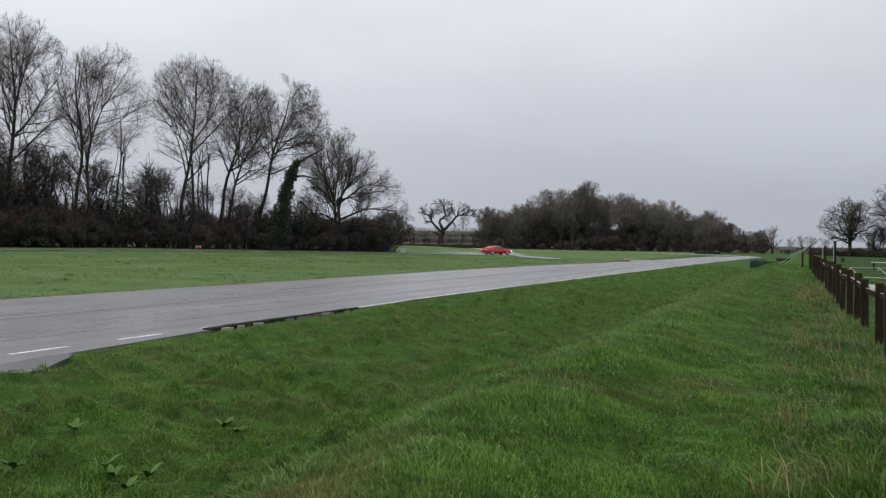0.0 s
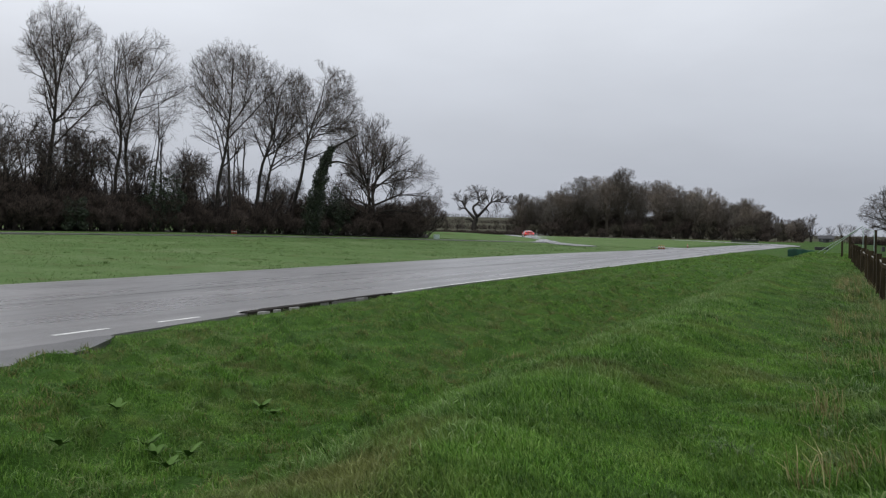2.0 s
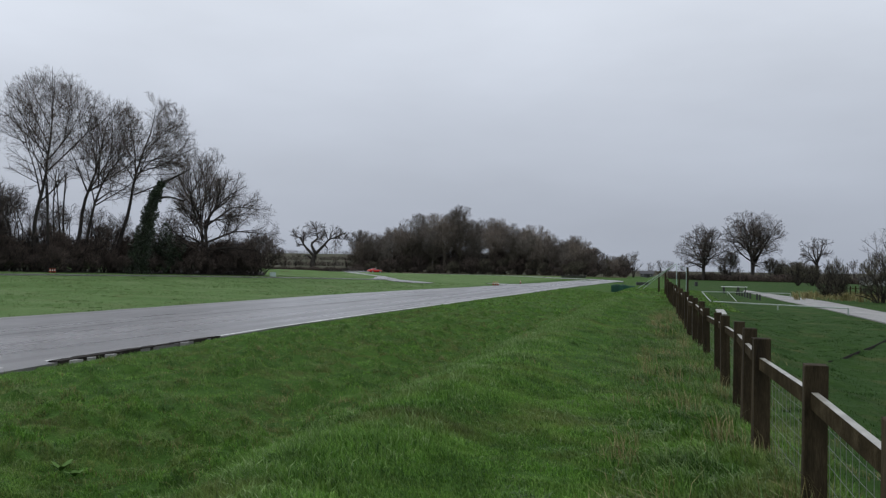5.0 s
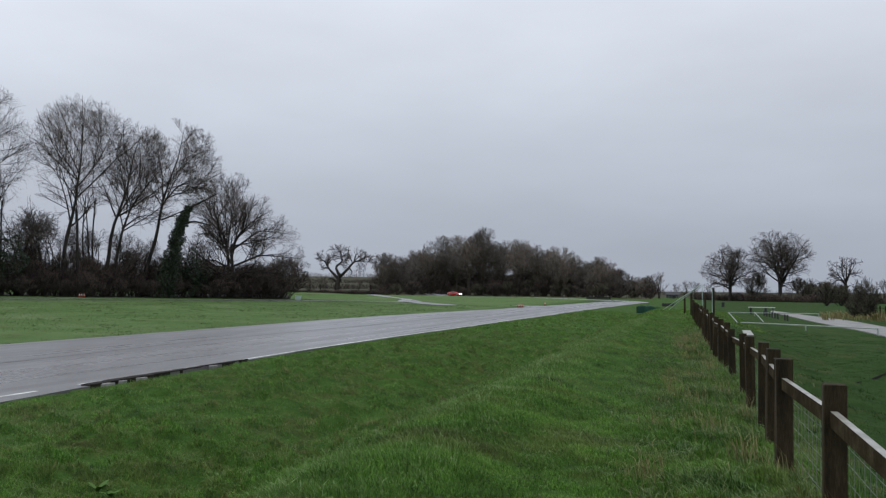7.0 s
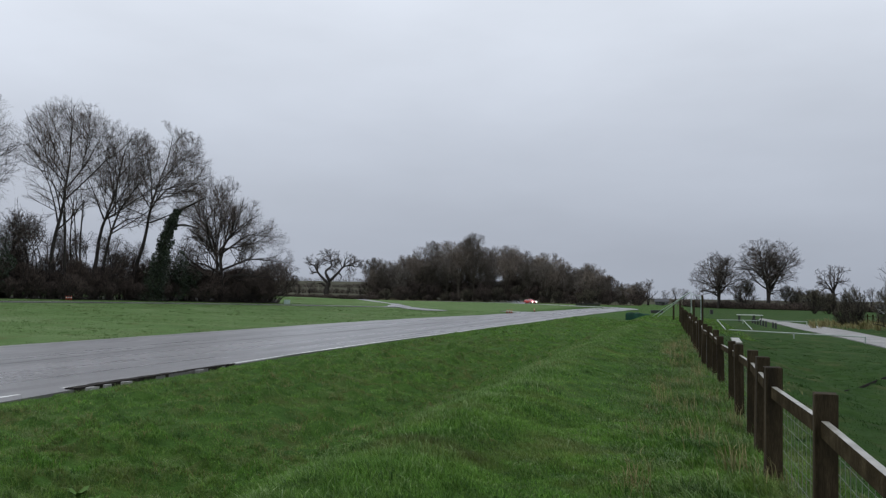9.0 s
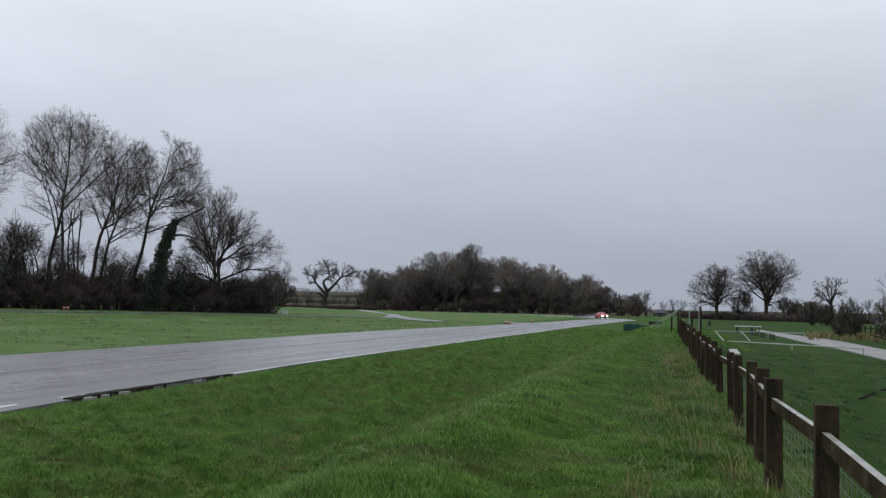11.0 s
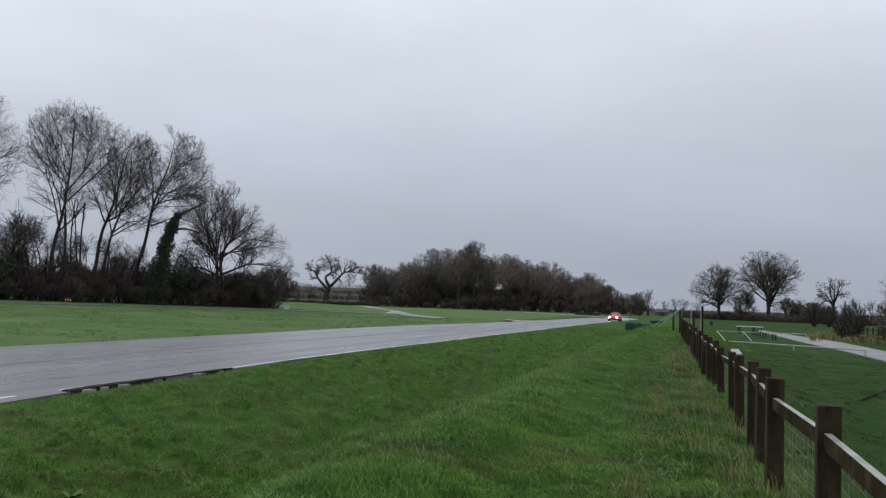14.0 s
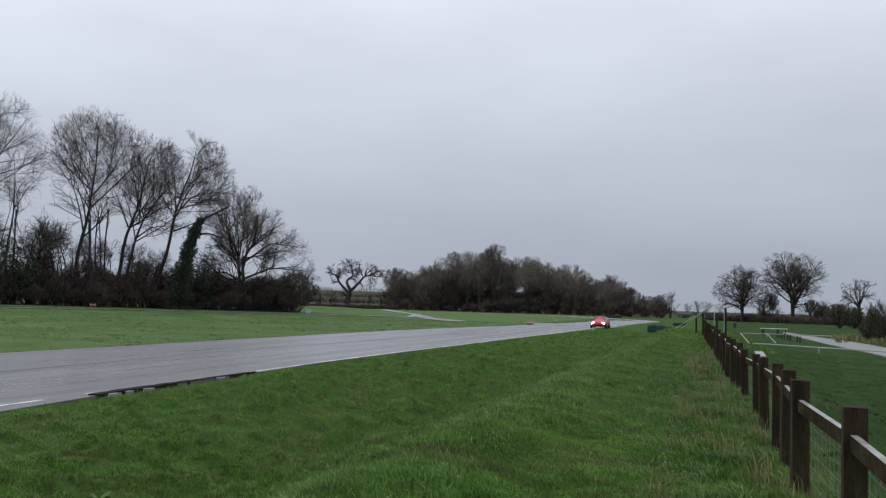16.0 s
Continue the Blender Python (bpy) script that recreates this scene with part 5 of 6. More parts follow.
def pasture():
    """Goal frames, tables, bollards, path and bushes on the pasture side of the fence."""
    edges = [(20.0, 112, 19.9, 104), (21.0, 101, 20.9, 90), (22.43, 88, 22.43, 71.5), (24.31, 78, 24.6, 59.5), (26.97, 60.5, 26.97, 47.6), (31.0, 46, 31.0, 37), (36.0, 38, 36.0, 31)]
    far, near = np.array([spot(a, b) for a, b, _, _ in edges]), np.array([spot(a, b) for _, _, a, b in edges])
    f = np.linspace(0, len(edges) - 1, 37)
    far, near = (np.column_stack([np.interp(f, range(len(edges)), e[:, k]) for k in (0, 1)]) for e in (far, near))
    for e in (far, near):
        for _ in range(6):
            e[1:-1] = (e[:-2] + 2 * e[1:-1] + e[2:]) / 4
    ribbon("gravel_path", far, near, land(far[:, 0], far[:, 1]) + 0.05, M_GRAVEL, "pale wet gravel path across the pasture", "path", thick=0.2)

    c = np.array([(9.4, 20.4), (10.8, 22.4), (13.6, 26.4), (16.4, 30.6), (19.4, 35.0)], float)
    s = np.linspace(0, 4, 49)
    c = np.column_stack([np.interp(s, range(5), c[:, k]) for k in (0, 1)])
    w = np.interp(s, range(5), [0.05, 0.2, 0.28, 0.3, 0.25])[:, None]
    ribbon("rut", c + np.array((-0.026, 0.018)) * w, c + np.array((0.026, -0.018)) * w, land(c[:, 0], c[:, 1]) + 0.05, M_SOIL, "thin dark rut across the pasture grass", "rut", thick=0.1)

    def tube(parent, name, a, b, r=0.04):
        bm = bmesh.new()
        rod(bm, a, b, r, 8)
        return part(name, bm, M_GOAL, parent)

    A, B, C, D, E, F = (25.0, 79.5), (17.4, 53.6), (27.9, 81.1), (19.6, 55.3), (32.2, 77.1), (22.6, 46.6)
    g1 = tagged(new("goal_frame"), "white tubular goal frame lying on the pasture", "goal", "goal frames")
    for name, p, q, r in (("crossbar", A, E, 0.035), ("side_bar", A, B, 0.035), ("back_bar", C, D, 0.03)):
        tube(g1, name, (*p, 0.30), (*q, 0.30), r)
    for p in (A, C, E, ((A[0] + E[0]) / 2, (A[1] + E[1]) / 2)):
        tube(g1, "leg", (*p, -0.15), (*p, 0.32), 0.035)
    g2 = tagged(new("goal_frame"), "white tubular goal frame lying low beside another", "goal", "goal frames")
    tube(g2, "crossbar", (B[0] + 0.5, B[1] + 0.9, 0.28), (*F, 0.28), 0.035)
    for p in ((B[0] + 0.5, B[1] + 0.9), F, (20.3, 50.4)):
        tube(g2, "leg", (*p, -0.15), (*p, 0.30), 0.04)

    def table(x, y, w, dpt, h, turn, label, top=None):
        ob = tagged(new("picnic_table"), label, "table", "tables")
        ob.matrix_basis = pose(x, y, land1(x, y), 0, 0, turn)
        for k in range(4):
            bm = bmesh.new()
            box(bm, w, dpt / 4 - 0.015, 0.05, pose(0, -dpt / 2 + dpt / 8 + k * dpt / 4, h), bevel=0.008)
            part("top_board", bm, top or M_WHITE, ob)
        for sx in (-1, 1):
            for sy in (-1, 1):
                bm = bmesh.new()
                box(bm, 0.09, 0.09, h + 0.02, pose(sx * (w / 2 - 0.2), sy * (dpt / 2 - 0.1), h / 2 - 0.02))
                part("leg", bm, M_DARK, ob)
        return ob

    x, y = spot(19.2, 92)
    table(x, y, 1.8, 0.9, 0.70, -10, "white-topped picnic table with dark legs on the pasture")
    x, y = spot(19.85, 95)
    table(x, y, 1.1, 0.8, 0.68, -20, "low white-topped table beside the picnic table")
    x, y = spot(18.6, 37.5)
    table(x, y, 0.34, 4.2, 0.13, -17, "narrow pale bench top behind the fence", M_RAIL_TOP)
    for k in range(8):
        f = k / 7
        x, y = spot(19.55 + 1.1 * f + (0.25 if k > 5 else 0), 88 - 15 * f)
        ob = tagged(new("bollard"), "short dark timber bollard along the path", "bollard", "path bollards")
        ob.matrix_basis = pose(x, y, land1(x, y) - 0.1)
        bm = bmesh.new()
        rod(bm, (0, 0, 0), (0, 0, 0.55), 0.075, 10, 0.07)
        part("shaft", bm, M_DARK, ob)
        bm = bmesh.new()
        rod(bm, (0, 0, 0.55), (0, 0, 0.59), 0.07, 10, 0.03)
        part("cap", bm, M_DARK, ob)
    # twiggy bushes
    rng = np.random.default_rng(31)
    for k, (b, dist, h, w) in enumerate([(23.1, 160, 4.3, 1.3), (23.9, 164, 3.7, 1.3), (25.27, 86, 3.9, 0.70), (24.7, 88, 2.2, 0.9), (27.6, 75, 4.0, 0.9), (29.6, 74, 4.6, 1.0), (19.15, 226, 7.5, 0.9), (21.6, 226, 6.0, 1.2), (22.3, 230, 4.5, 1.0)]):
        plant(bush(300 + k, h, h * w, M_TWIG_OLIVE, "hawthorn_bush", "dense leafless hawthorn bush on the pasture", "pasture bushes", (7, 6, 7), 0.009 if dist < 120 else 0.016, 10), b, dist)
    # rough dry grass under the bushes, and the paling fence behind
    pal = tagged(new("paling_fence"), "low pale timber paling fence beyond dry grass", "fence")
    for k in range(26):
        x, y = spot(26.0 + 0.28 * k, 92 - 0.5 * k)
        bm = bmesh.new()
        box(bm, 0.12, 0.04, 1.1, pose(0, 0, 0.5), bevel=0.006)
        part("pale", bm, M_RAIL, pal, at=pose(x, y, land1(x, y), 0, rng.normal(0, 1.5), -26))
    x0, y0 = spot(25.9, 92.2)
    x1, y1 = spot(33.2, 79.2)
    bm = bmesh.new()
    rod(bm, (x0, y0, 0.75), (x1, y1, 0.75), 0.03, 6)
    part("rail", bm, M_RAIL, pal)


pasture()


def hedge(name, a, b, h, thick, seed, label, mat=None, brush=500):
    """A clipped bare hedge: upright stems and a mass of short twigs between two bearings and distances."""
    rng = np.random.default_rng(seed)
    (xa, ya), (xb, yb) = spot(*a), spot(*b)
    n = brush
    f = rng.uniform(0, 1, n)
    x, y = xa + (xb - xa) * f + rng.normal(0, thick / 2.5, n), ya + (yb - ya) * f + rng.normal(0, thick / 2.5, n)
    hh = h * (0.9 + 0.12 * np.sin(f * 40) + 0.08 * np.sin(f * 97 + 1))
    p0 = np.column_stack([x, y, land(x, y) - 0.1])
    d0 = unit(np.column_stack([rng.normal(0, 0.25, n), rng.normal(0, 0.25, n), np.ones(n)]))
    pts, dirs, rad = shoots(rng, p0, d0, hh * rng.uniform(0.6, 1.0, n), np.full(n, 0.05), 2, 0.12, 0.02, 0.6)
    p, d, ln, r = side_shoots(rng, pts, dirs, rad, hh, 7, 0.1, 50, 0.4, 0.8)
    tp, td, tr = shoots(rng, p, d, ln, np.maximum(r, 0.045), 1, 0.25, 0.0, 0.6)
    ob = tagged(new(name), label, "hedge")
    tagged(part("stem", skin("stem", [(pts, rad, 3)], M_BARK), None, ob), kind="stuff")
    tagged(part("brushwood", skin("brushwood", [(tp, tr, 3)], mat or M_TWIG_RED), None, ob), kind="stuff")
    return ob


hedge("field_hedge", (-10.9, 283), (-4.6, 283), 1.9, 1.6, 401, "clipped brown leafless hedge below the old oak", brush=2400)
hedge("field_hedge", (15.4, 232), (31.0, 190), 2.0, 1.8, 402, "dark clipped leafless hedge along the pasture", brush=2600)
hedge("hill_hedge", (-12.5, 520), (-3.5, 560), 3.2, 4.0, 403, "dark hedge line across the far slope", M_TWIG)
hedge("hill_hedge", (-13.5, 760), (-3.0, 820), 4.5, 6.0, 404, "dark hedge line on the far skyline", M_TWIG)
hedge("hill_hedge", (-12.5, 360), (-4.5, 350), 2.6, 3.0, 406, "rough brown hedge on the slope behind the oak", M_TWIG_RED)
hedge("horizon_hedge", (12.8, 470), (34.0, 470), 3.2, 8.0, 405, "low dark tree line on the horizon", M_TWIG, 700)


def far_trees():
    """Small crowns on the horizon and round the old oak."""
    rng = np.random.default_rng(55)
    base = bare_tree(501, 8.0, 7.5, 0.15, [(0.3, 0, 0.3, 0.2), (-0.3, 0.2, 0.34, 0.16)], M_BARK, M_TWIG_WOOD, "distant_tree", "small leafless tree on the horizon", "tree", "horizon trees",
                     limbs=9, side=(6, 6, 4), least=0.018)
    for i, (b, d, h) in enumerate([(14.3, 430, 6.5), (14.9, 440, 7.5), (15.4, 430, 7.0), (16.2, 450, 6.5), (13.2, 262, 8.0), (12.7, 258, 7.0), (18.8, 420, 9), (22.3, 400, 8.5), (23.5, 430, 8), (26.2, 420, 8.5), (27.3, 410, 9.5), (29, 420, 9),
                                   (-9.6, 300, 5.5), (-8.9, 305, 6.5), (-6.4, 308, 5.0), (-5.6, 300, 5.5), (-10.4, 310, 5.0)]):
        x, y = spot(b, d)
        s = h / 8.0
        m = pose(x, y, land1(x, y), 0, 0, rng.uniform(0, 360))
        ob = base if i == 0 else copy_thing(base, m)
        ob.matrix_basis = m
        ob.scale = (s, s, s)


far_trees()


def shed(name, b, dist, w, dpt, h, turn, wall, label):
    x, y = spot(b, dist)
    ob = tagged(new(name), label, "building")
    ob.matrix_basis = pose(x, y, land1(x, y), 0, 0, turn)
    bm = bmesh.new()
    box(bm, w, dpt, h, pose(0, 0, h / 2 - 0.1))
    part("wall", bm, wall, ob)
    bm = bmesh.new()
    r = 0.28 * dpt
    pr = [(-dpt / 2 - 0.25, h - 0.1), (0, h + r), (dpt / 2 + 0.25, h - 0.1), (dpt / 2 + 0.25, h), (0, h + r + 0.14), (-dpt / 2 - 0.25, h)]
    ends = [[bm.verts.new((sx * (w / 2 + 0.3), py, pz)) for py, pz in pr] for sx in (-1, 1)]
    for k in range(6):
        bm.faces.new([ends[0][k], ends[0][(k + 1) % 6], ends[1][(k + 1) % 6], ends[1][k]])
    bm.faces.new(ends[0][::-1])
    bm.faces.new(ends[1])
    part("roof", bm, M_ROOF, ob)
    bm = bmesh.new()
    box(bm, w * 0.22, 0.12, h * 0.75, pose(w * 0.1, -dpt / 2 - 0.02, h * 0.37), bevel=0.02)
    part("door", bm, M_DARK, ob)
    for k in (-0.3, 0.34):
        bm = bmesh.new()
        box(bm, w * 0.14, 0.1, h * 0.3, pose(w * k, -dpt / 2 - 0.02, h * 0.6), bevel=0.02)
        win = part("window", bm, M_WHITE, ob)
        bm = bmesh.new()
        box(bm, w * 0.12, 0.1, h * 0.25, pose(w * k, -dpt / 2 - 0.05, h * 0.6))
        part("pane", bm, M_GLASS, win)


shed("field_shed", 14.05, 300, 4.2, 3.0, 1.3, -14, M_CLAD, "grey clad field shelter with a low roof")
shed("white_shed", 27.2, 186, 4.6, 2.6, 0.95, -26, M_WHITE, "distant low white shed behind the pasture")


def course_furniture():
    x, y = spot(9.4, 221)
    for k in range(14):
        ob = tagged(new("tyre_stack"), "stack of black tyres at the course edge", "tyre stack", "tyre barrier")
        ob.matrix_basis = pose(x + 0.42 * (k - 7), y - 0.08 * k, land1(x, y), 0, 0, 20 * k)
        for j in range(3):
            bm = bmesh.new()
            rod(bm, (0, 0, 0.22 * j + 0.01), (0, 0, 0.22 * j + 0.20), 0.30, 12, 0.30)
            bmesh.ops.bevel(bm, geom=[e for e in bm.edges if any(len(f.verts) > 4 for f in e.link_faces)], offset=0.05, segments=1, affect="EDGES")
            part("tyre", bm, M_TYRE, ob)
    x, y = spot(-10.35, 117.5)
    ob = tagged(new("utility_box"), "pale green metal utility box by the bushes", "box")
    ob.matrix_basis = pose(x, y, land1(x, y), 0, 0, 8)
    bm = bmesh.new()
    box(bm, 0.8, 0.5, 0.55, pose(0, 0, 0.27), bevel=0.02)
    part("body", bm, M_TUBE, ob)
    bm = bmesh.new()
    box(bm, 0.86, 0.56, 0.05, pose(0, 0, 0.56), bevel=0.01)
    part("lid", bm, M_TUBE, ob)
    bm = bmesh.new()
    box(bm, 0.34, 0.03, 0.40, pose(-0.18, -0.26, 0.27), bevel=0.006)
    part("door", bm, M_TUBE, ob)
    for b, d, w in ((13.75, 120, 1.6), (17.1, 130, 0.35)):
        x, y = spot(b, d)
        ob = tagged(new("litter_bin"), "small dark bin standing on the grass", "bin", "bins")
        ob.matrix_basis = pose(x, y, land1(x, y))
        bm = bmesh.new()
        box(bm, w, 0.5, 0.36 if w > 1 else 0.6, pose(0, 0, 0.17 if w > 1 else 0.3), bevel=0.04)
        part("body", bm, M_DARK, ob)
        bm = bmesh.new()
        box(bm, w + 0.06, 0.56, 0.06, pose(0, 0, 0.37 if w > 1 else 0.62), bevel=0.02)
        part("lid", bm, M_DARK, ob)


course_furniture()


# ---- grass ----
def blades(seed, n, u_span, v_span, width, tall, name, label, mat, clump=0.5, keep=None, lean=0.45, plain=False, spread=0.09):
    """Curved grass blades, half of them in tussocks, as one mesh."""
    rng = np.random.default_rng(seed)
    u, v = rng.uniform(*u_span, n), rng.uniform(*v_span, n)
    m = int(n * clump)
    nc = max(1, m // 45)
    cu, cv, ch = rng.uniform(*u_span, nc), rng.uniform(*v_span, nc), rng.uniform(0.7, 1.5, nc)
    pick = rng.integers(0, nc, m)
    du, dv = rng.normal(0, spread, m), rng.normal(0, spread, m)
    u[:m], v[:m] = cu[pick] + du, cv[pick] + dv
    h = tall * rng.uniform(0.5, 1.25, n)
    h[:m] *= ch[pick]
    # trodden line along the bank stays short; the lip and the fence slope grow long
    h *= 1 - 0.35 * np.exp(-((u + 1.2) / 0.8) ** 2) + 0.35 * np.exp(-((u + 2.6) / 0.6) ** 2) + 0.45 * smooth(-0.6, 0.4, u) * (1 - smooth(1.2, 2.0, u))
    h *= 1 + 0.6 * ripple(u, v, 17, 2.5) + 0.5 * tussock(u, v)
    x, y = to_xy(u, v)
    brg = np.degrees(np.arctan2(x, y))
    ok = (brg > -41) & (brg < 33) & ((u > np.interp(v, ROAD_V, ROAD_NEAR) + 0.15 + 0.2 * rng.random(n) + 0.10 * ((v > 16.2) & (v < 23.8)) + np.interp(v, [9.3, 10.4, 11.5], [1.05, 0.7, 0])) | (u < np.interp(v, ROAD_V, ROAD_FAR) - 0.1))
    if keep is not None:
        ok &= keep(u, v, rng)
    x, y, u, v, h = x[ok], y[ok], u[ok], v[ok], h[ok]
    n = len(x)
    z = land(x, y) + roughness_of(u, v) - 0.005
    a = rng.uniform(0, 6.283, n)
    face = np.column_stack([np.cos(a), np.sin(a), np.zeros(n)])
    b = rng.uniform(0, 6.283, n) * 0.6 + 0.5
    bend = np.column_stack([np.cos(b), np.sin(b), np.zeros(n)]) * (h * rng.uniform(0.1, 2 * lean, n))[:, None]
    p = np.column_stack([x, y, z])
    w = (width * rng.uniform(0.6, 1.4, n))[:, None]
    up = np.array([0, 0, 1.0])
    mid = p + bend * 0.3 + up * (h * 0.6)[:, None]
    tip = p + bend * 1.1 + up * (h * np.clip(1.0 - 0.25 * np.linalg.norm(bend, axis=1) / h, 0.5, 1))[:, None]
    vtx = np.stack([p - face * w / 2, p + face * w / 2, mid + face * w * 0.4, mid - face * w * 0.4, tip], 1)
    if plain:
        i = np.arange(n * 3).reshape(n, 3)
        me = mesh_from(name, vtx[:, [0, 1, 4]], tris=i, mat=mat)
    else:
        i = np.arange(n * 5).reshape(n, 5)
        me = mesh_from(name, vtx, i[:, :4], i[:, [3, 2, 4]], mat)
    return tagged(new(name, me), label, "grass", kind="stuff")


blades(601, 240000, (-9.0, 1.2), (1.5, 12), 0.0065, 0.055, "grass", "rough green winter grass on the bank", M_BLADE)
blades(616, 240000, (-4.2, 1.3), (3.2, 10.5), 0.0060, 0.062, "grass", "dense short green grass on the trodden bank", M_BLADE, 0.15, None, 0.5, True)
blades(602, 330000, (-13.3, 1.3), (5, 24), 0.011, 0.05, "grass", "rough green winter grass along the bank", M_BLADE, 0.4, None, 0.5, True)
blades(612, 180000, (-13.6, 1.5), (22, 48), 0.022, 0.055, "grass", "rough green winter grass further along the bank", M_BLADE, 0.4, None, 0.5, True)
blades(607, 90000, (1.1, 16.0), (3.5, 52), 0.014, 0.045, "grass", "short grazed pasture grass", M_GRAZED, 0.3, None, 0.5, True)
blades(603, 70000, (-13.0, 4.0), (46, 95), 0.045, 0.08, "grass", "green grass bank running into the distance", M_BLADE, 0.4, None, 0.5, True)


def straw_patch(u, v, rng):
    return ripple(u, v, 21, 3.2) + 0.25 * rng.normal(0, 1, len(u)) + 0.4 * ((u > -2.6) & (u < -0.5)) * -1.0 > 0.34


M_PALE = material("pale_crest_grass", [(0.085, 0.165, 0.034), (0.135, 0.225, 0.060), (0.20, 0.28, 0.11)], 1.4, 0.6, island=0.6, spec=0.15)
M_LONG = material("long_slope_grass", [(0.050, 0.095, 0.028), (0.090, 0.145, 0.052), (0.15, 0.19, 0.09)], 1.1, 0.6, island=0.6, spec=0.15)
blades(611, 90000, (-70, -24.7), (12, 115), 0.05, 0.06, "grass", "short bright grass of the sown field", M_SOWN, 0.3, None, 0.5, True)
blades(608, 26000, (-3.4, -1.8), (4, 42), 0.008, 0.075, "grass", "pale longer grass on the lip of the bank", M_PALE, 0.7)
blades(609, 15000, (-1.0, 1.0), (4, 40), 0.008, 0.075, "grass", "long dull green grass on the slope above the fence", M_LONG, 0.85, None, 0.9)
blades(610, 56000, (-11.5, -3.3), (4, 42), 0.010, 0.07, "dead_grass", "brownish thatch in the dip beside the bank", M_THATCH, 0.6, lambda u, v, rng: ripple(u, v, 33, 2.6) + 0.12 * rng.normal(0, 1, len(u)) > 0.16, 0.9)
blades(613, 40000, (-12.5, 1.6), (3, 36), 0.009, 0.065, "grass", "dark green tufts among the turf", M_TUFT, 0.95, lambda u, v, rng: ripple(u, v, 44, 1.1) > 0.1, 0.6)
blades(617, 30000, (-9.5, -4.2), (6, 28), 0.008, 0.065, "dead_grass", "yellow-brown thatch patches in the dip", M_THATCH, 0.8, lambda u, v, rng: ripple(u, v, 71, 2.0) + 0.08 * rng.normal(0, 1, len(u)) > 0.14, 0.9)
blades(604, 52000, (-11.5, 2.4), (4, 44), 0.0075, 0.07, "dead_grass", "straw-coloured dead grass among the green", M_STRAW, 0.8, straw_patch, 0.9)
blades(614, 60000, (-12.5, -3.0), (4, 40), 0.009, 0.08, "grass", "combed blue-green tussocks in the dip beside the bank", M_TUSSOCK, 1.0, lambda u, v, rng: ripple(u, v, 51, 2.4) > -0.08, 0.95, False, 0.16)
blades(615, 30000, (-1.2, 1.5), (4, 44), 0.008, 0.1, "grass", "long dull tussocks on the slope above the fence", M_TUSSOCK, 1.0, lambda u, v, rng: ripple(u, v, 58, 1.6) > -0.1, 0.95, False, 0.14)
blades(605, 2600, (-0.4, 0.85), (5, 34), 0.0052, 0.17, "dead_grass", "tall dry grass stems along the fence foot", M_STRAW, 0.9, None, 0.5)
blades(606, 9000, (4.0, 34), (75, 98), 0.05, 0.45, "dead_grass", "rough dry grass round the pasture bushes", M_STRAW, 0.7, lambda u, v, rng: np.degrees(np.arctan2(*to_xy(u, v))) > 22.8, 0.5)


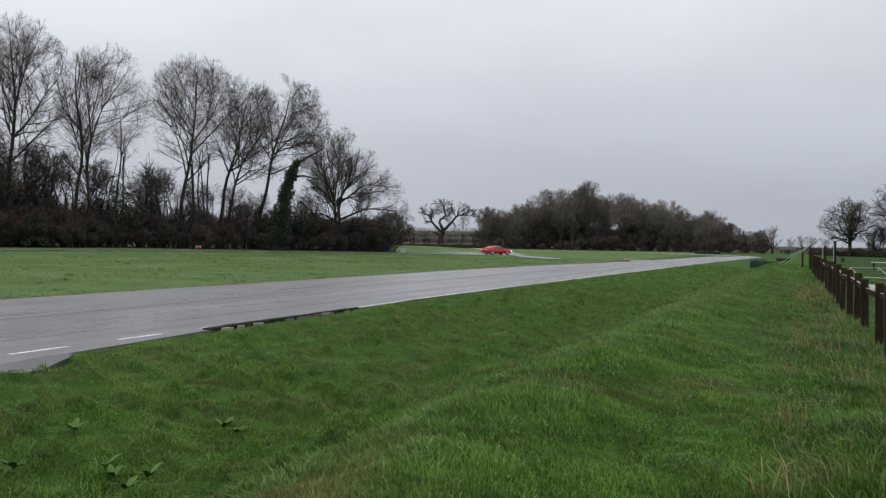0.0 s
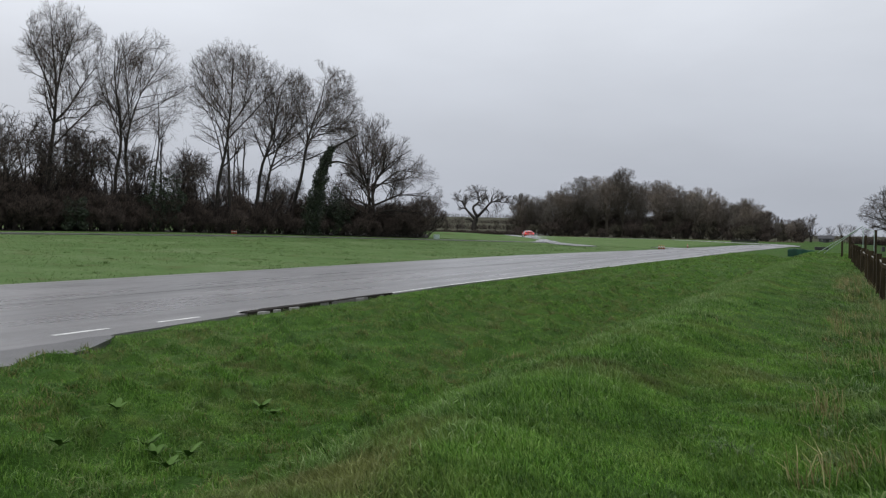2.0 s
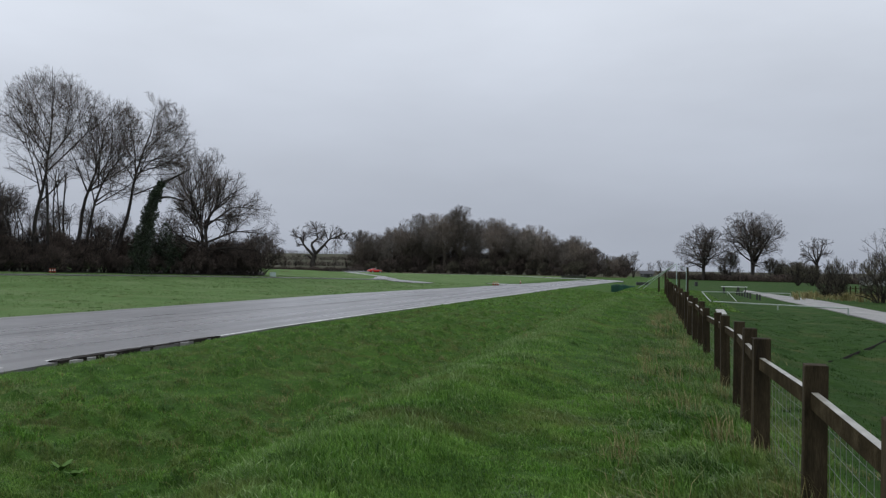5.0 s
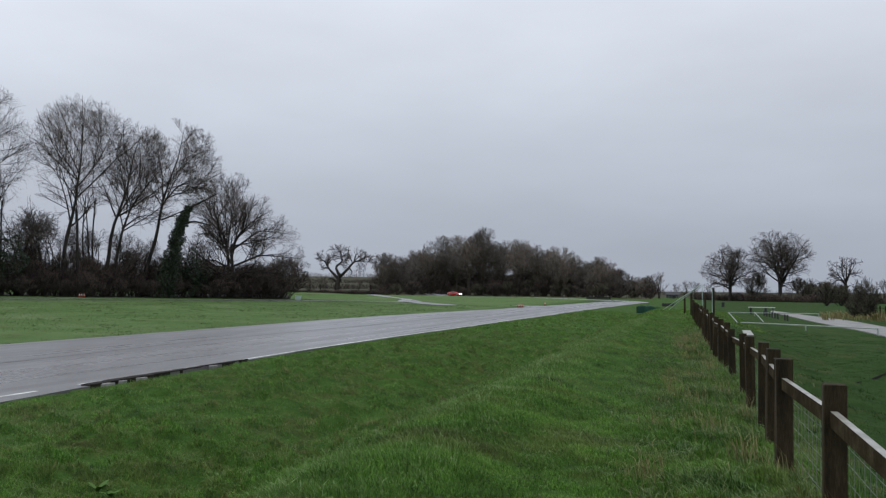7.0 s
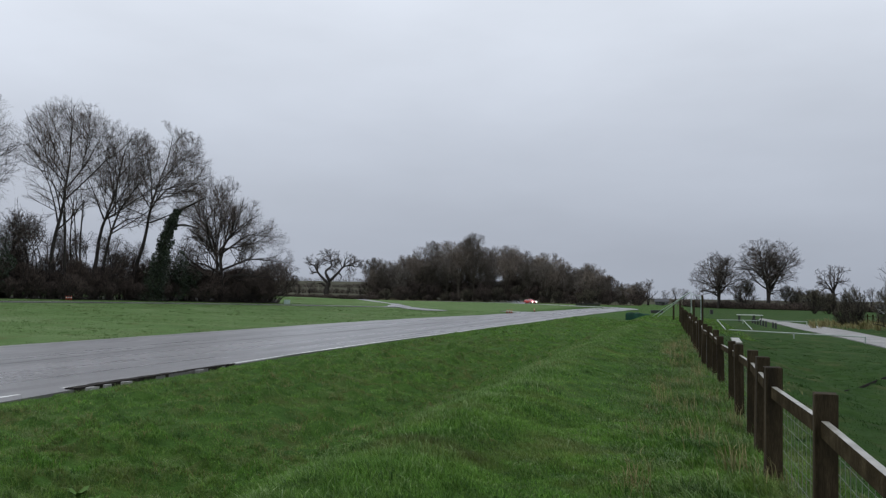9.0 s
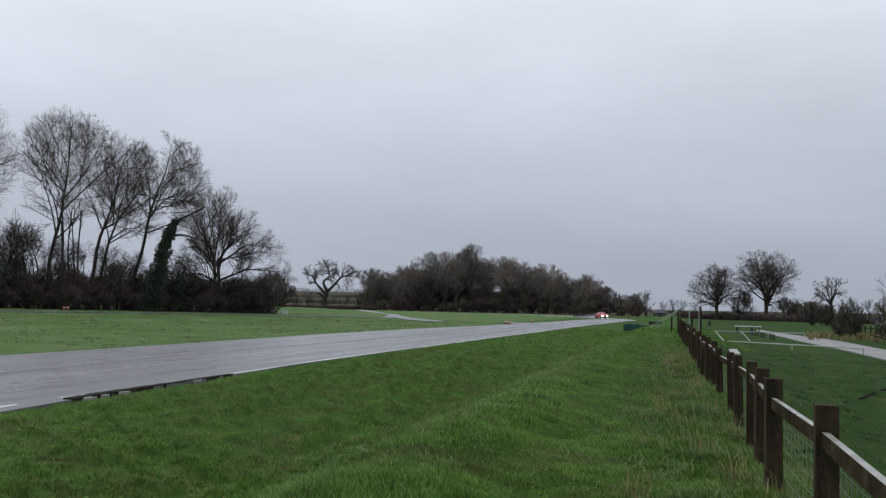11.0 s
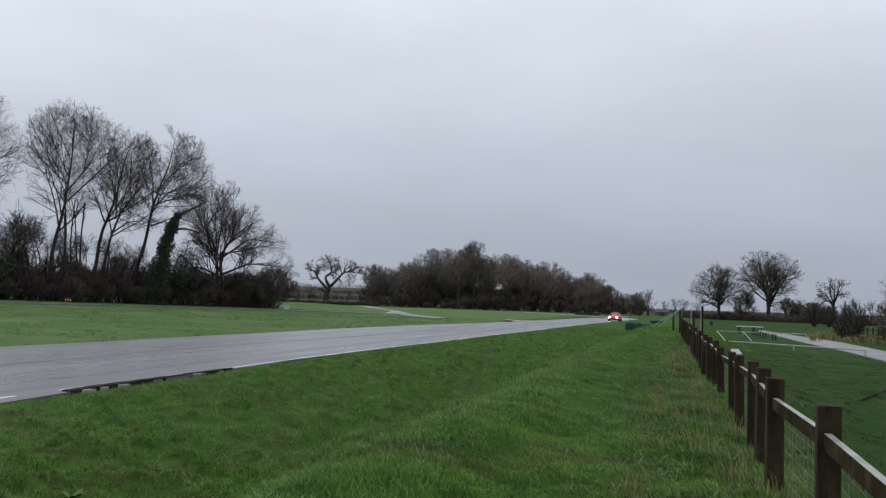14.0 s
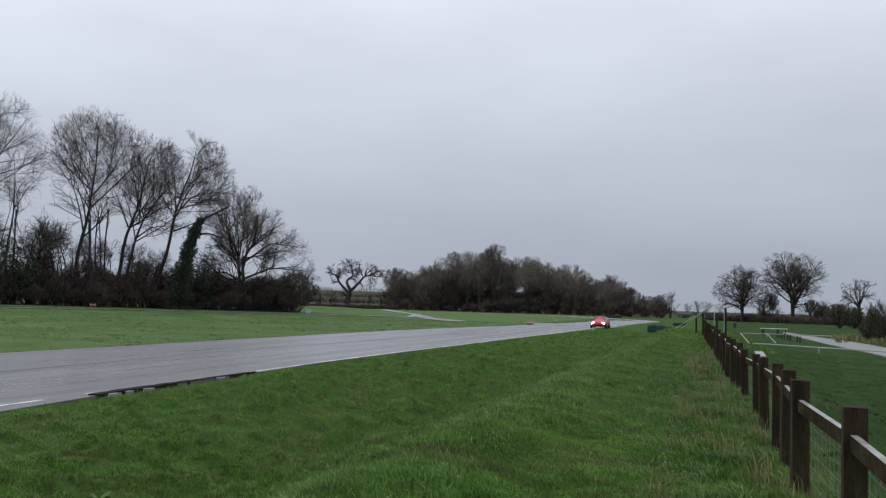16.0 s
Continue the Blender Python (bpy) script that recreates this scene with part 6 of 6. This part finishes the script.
def weeds():
    """Broad-leaved dock plants in the dip beside the bank."""
    rng = np.random.default_rng(71)
    for k, (b, d) in enumerate([(-29.1, 8.7), (-28.4, 8.5), (-27.1, 9.0), (-21.7, 10.5), (-22.5, 10.7), (-31.2, 10.2), (-29.6, 8.9), (-34.5, 9.1)]):
        x, y = spot(b, d)
        ob = tagged(new("dock_plant"), "broad pale green dock leaves in the grass", "plant", "dock plants")
        u, v = to_uv(x, y)
        ob.matrix_basis = pose(x, y, land1(x, y) + float(roughness_of(u, v)) + 0.03)
        for j in range(7):
            n = 6
            t = np.linspace(0, 1, n)
            ln, w0 = rng.uniform(0.13, 0.23), rng.uniform(0.024, 0.040)
            w = w0 * np.sin(np.clip(t * 0.9 + 0.1, 0, 1) * math.pi) ** 0.7
            z = 0.04 + ln * (0.75 * t - 0.25 * t ** 2) * rng.uniform(0.6, 1.1)
            r = ln * t * 0.75
            mid = np.stack([r, np.zeros(n), z], 1)
            vt = np.stack([mid + np.stack([np.zeros(n), -w, w * 0.35], 1), mid, mid + np.stack([np.zeros(n), w, w * 0.35], 1)], 1)
            i = np.arange(n * 3).reshape(n, 3)
            q = np.stack([i[:-1, :-1], i[:-1, 1:], i[1:, 1:], i[1:, :-1]], -1)
            part("leaf", mesh_from("leaf", vt, q, mat=M_WEED, smooth=True), None, ob, at=pose(0, 0, 0, 0, 0, rng.uniform(0, 360)))


weeds()


def wheel_spray():
    """The low veil of droplets thrown up behind the car."""
    rng = np.random.default_rng(81)
    n = 3000
    back = rng.gamma(1.6, 2.6, n)
    x = rng.normal(0, 0.55 + 0.05 * back, n)
    z = np.abs(rng.normal(0, 0.10 + 0.04 * np.minimum(back, 6), n)) + 0.04
    p = np.column_stack([x, -1.6 - back, z])
    s = rng.uniform(0.010, 0.035, (n, 1))
    k = np.array([(1, 1, 1), (1, -1, -1), (-1, 1, -1), (-1, -1, 1)], float)
    v = p[:, None] + k[None] * s[:, None]
    i = np.arange(n * 4).reshape(n, 4)
    f = np.concatenate([i[:, [0, 1, 2]], i[:, [0, 3, 1]], i[:, [0, 2, 3]], i[:, [1, 3, 2]]])
    m = bpy.data.materials.new("water_droplets")
    m.use_nodes = True
    b = m.node_tree.nodes["Principled BSDF"]
    b.inputs["Base Color"].default_value = (0.75, 0.77, 0.8, 1)
    b.inputs["Alpha"].default_value = 0.2
    b.inputs["Roughness"].default_value = 0.4
    return tagged(new("wheel_spray", mesh_from("wheel_spray", v, tris=f, mat=m)), "fine white water spray behind the moving car", "spray", kind="stuff")


SPRAY = wheel_spray()


def motions():
    rows = [(t, lap_pose(t)) for t in [r[0] for r in LAP]]
    walk(CAR, rows)
    walk(SPRAY, rows)


motions()
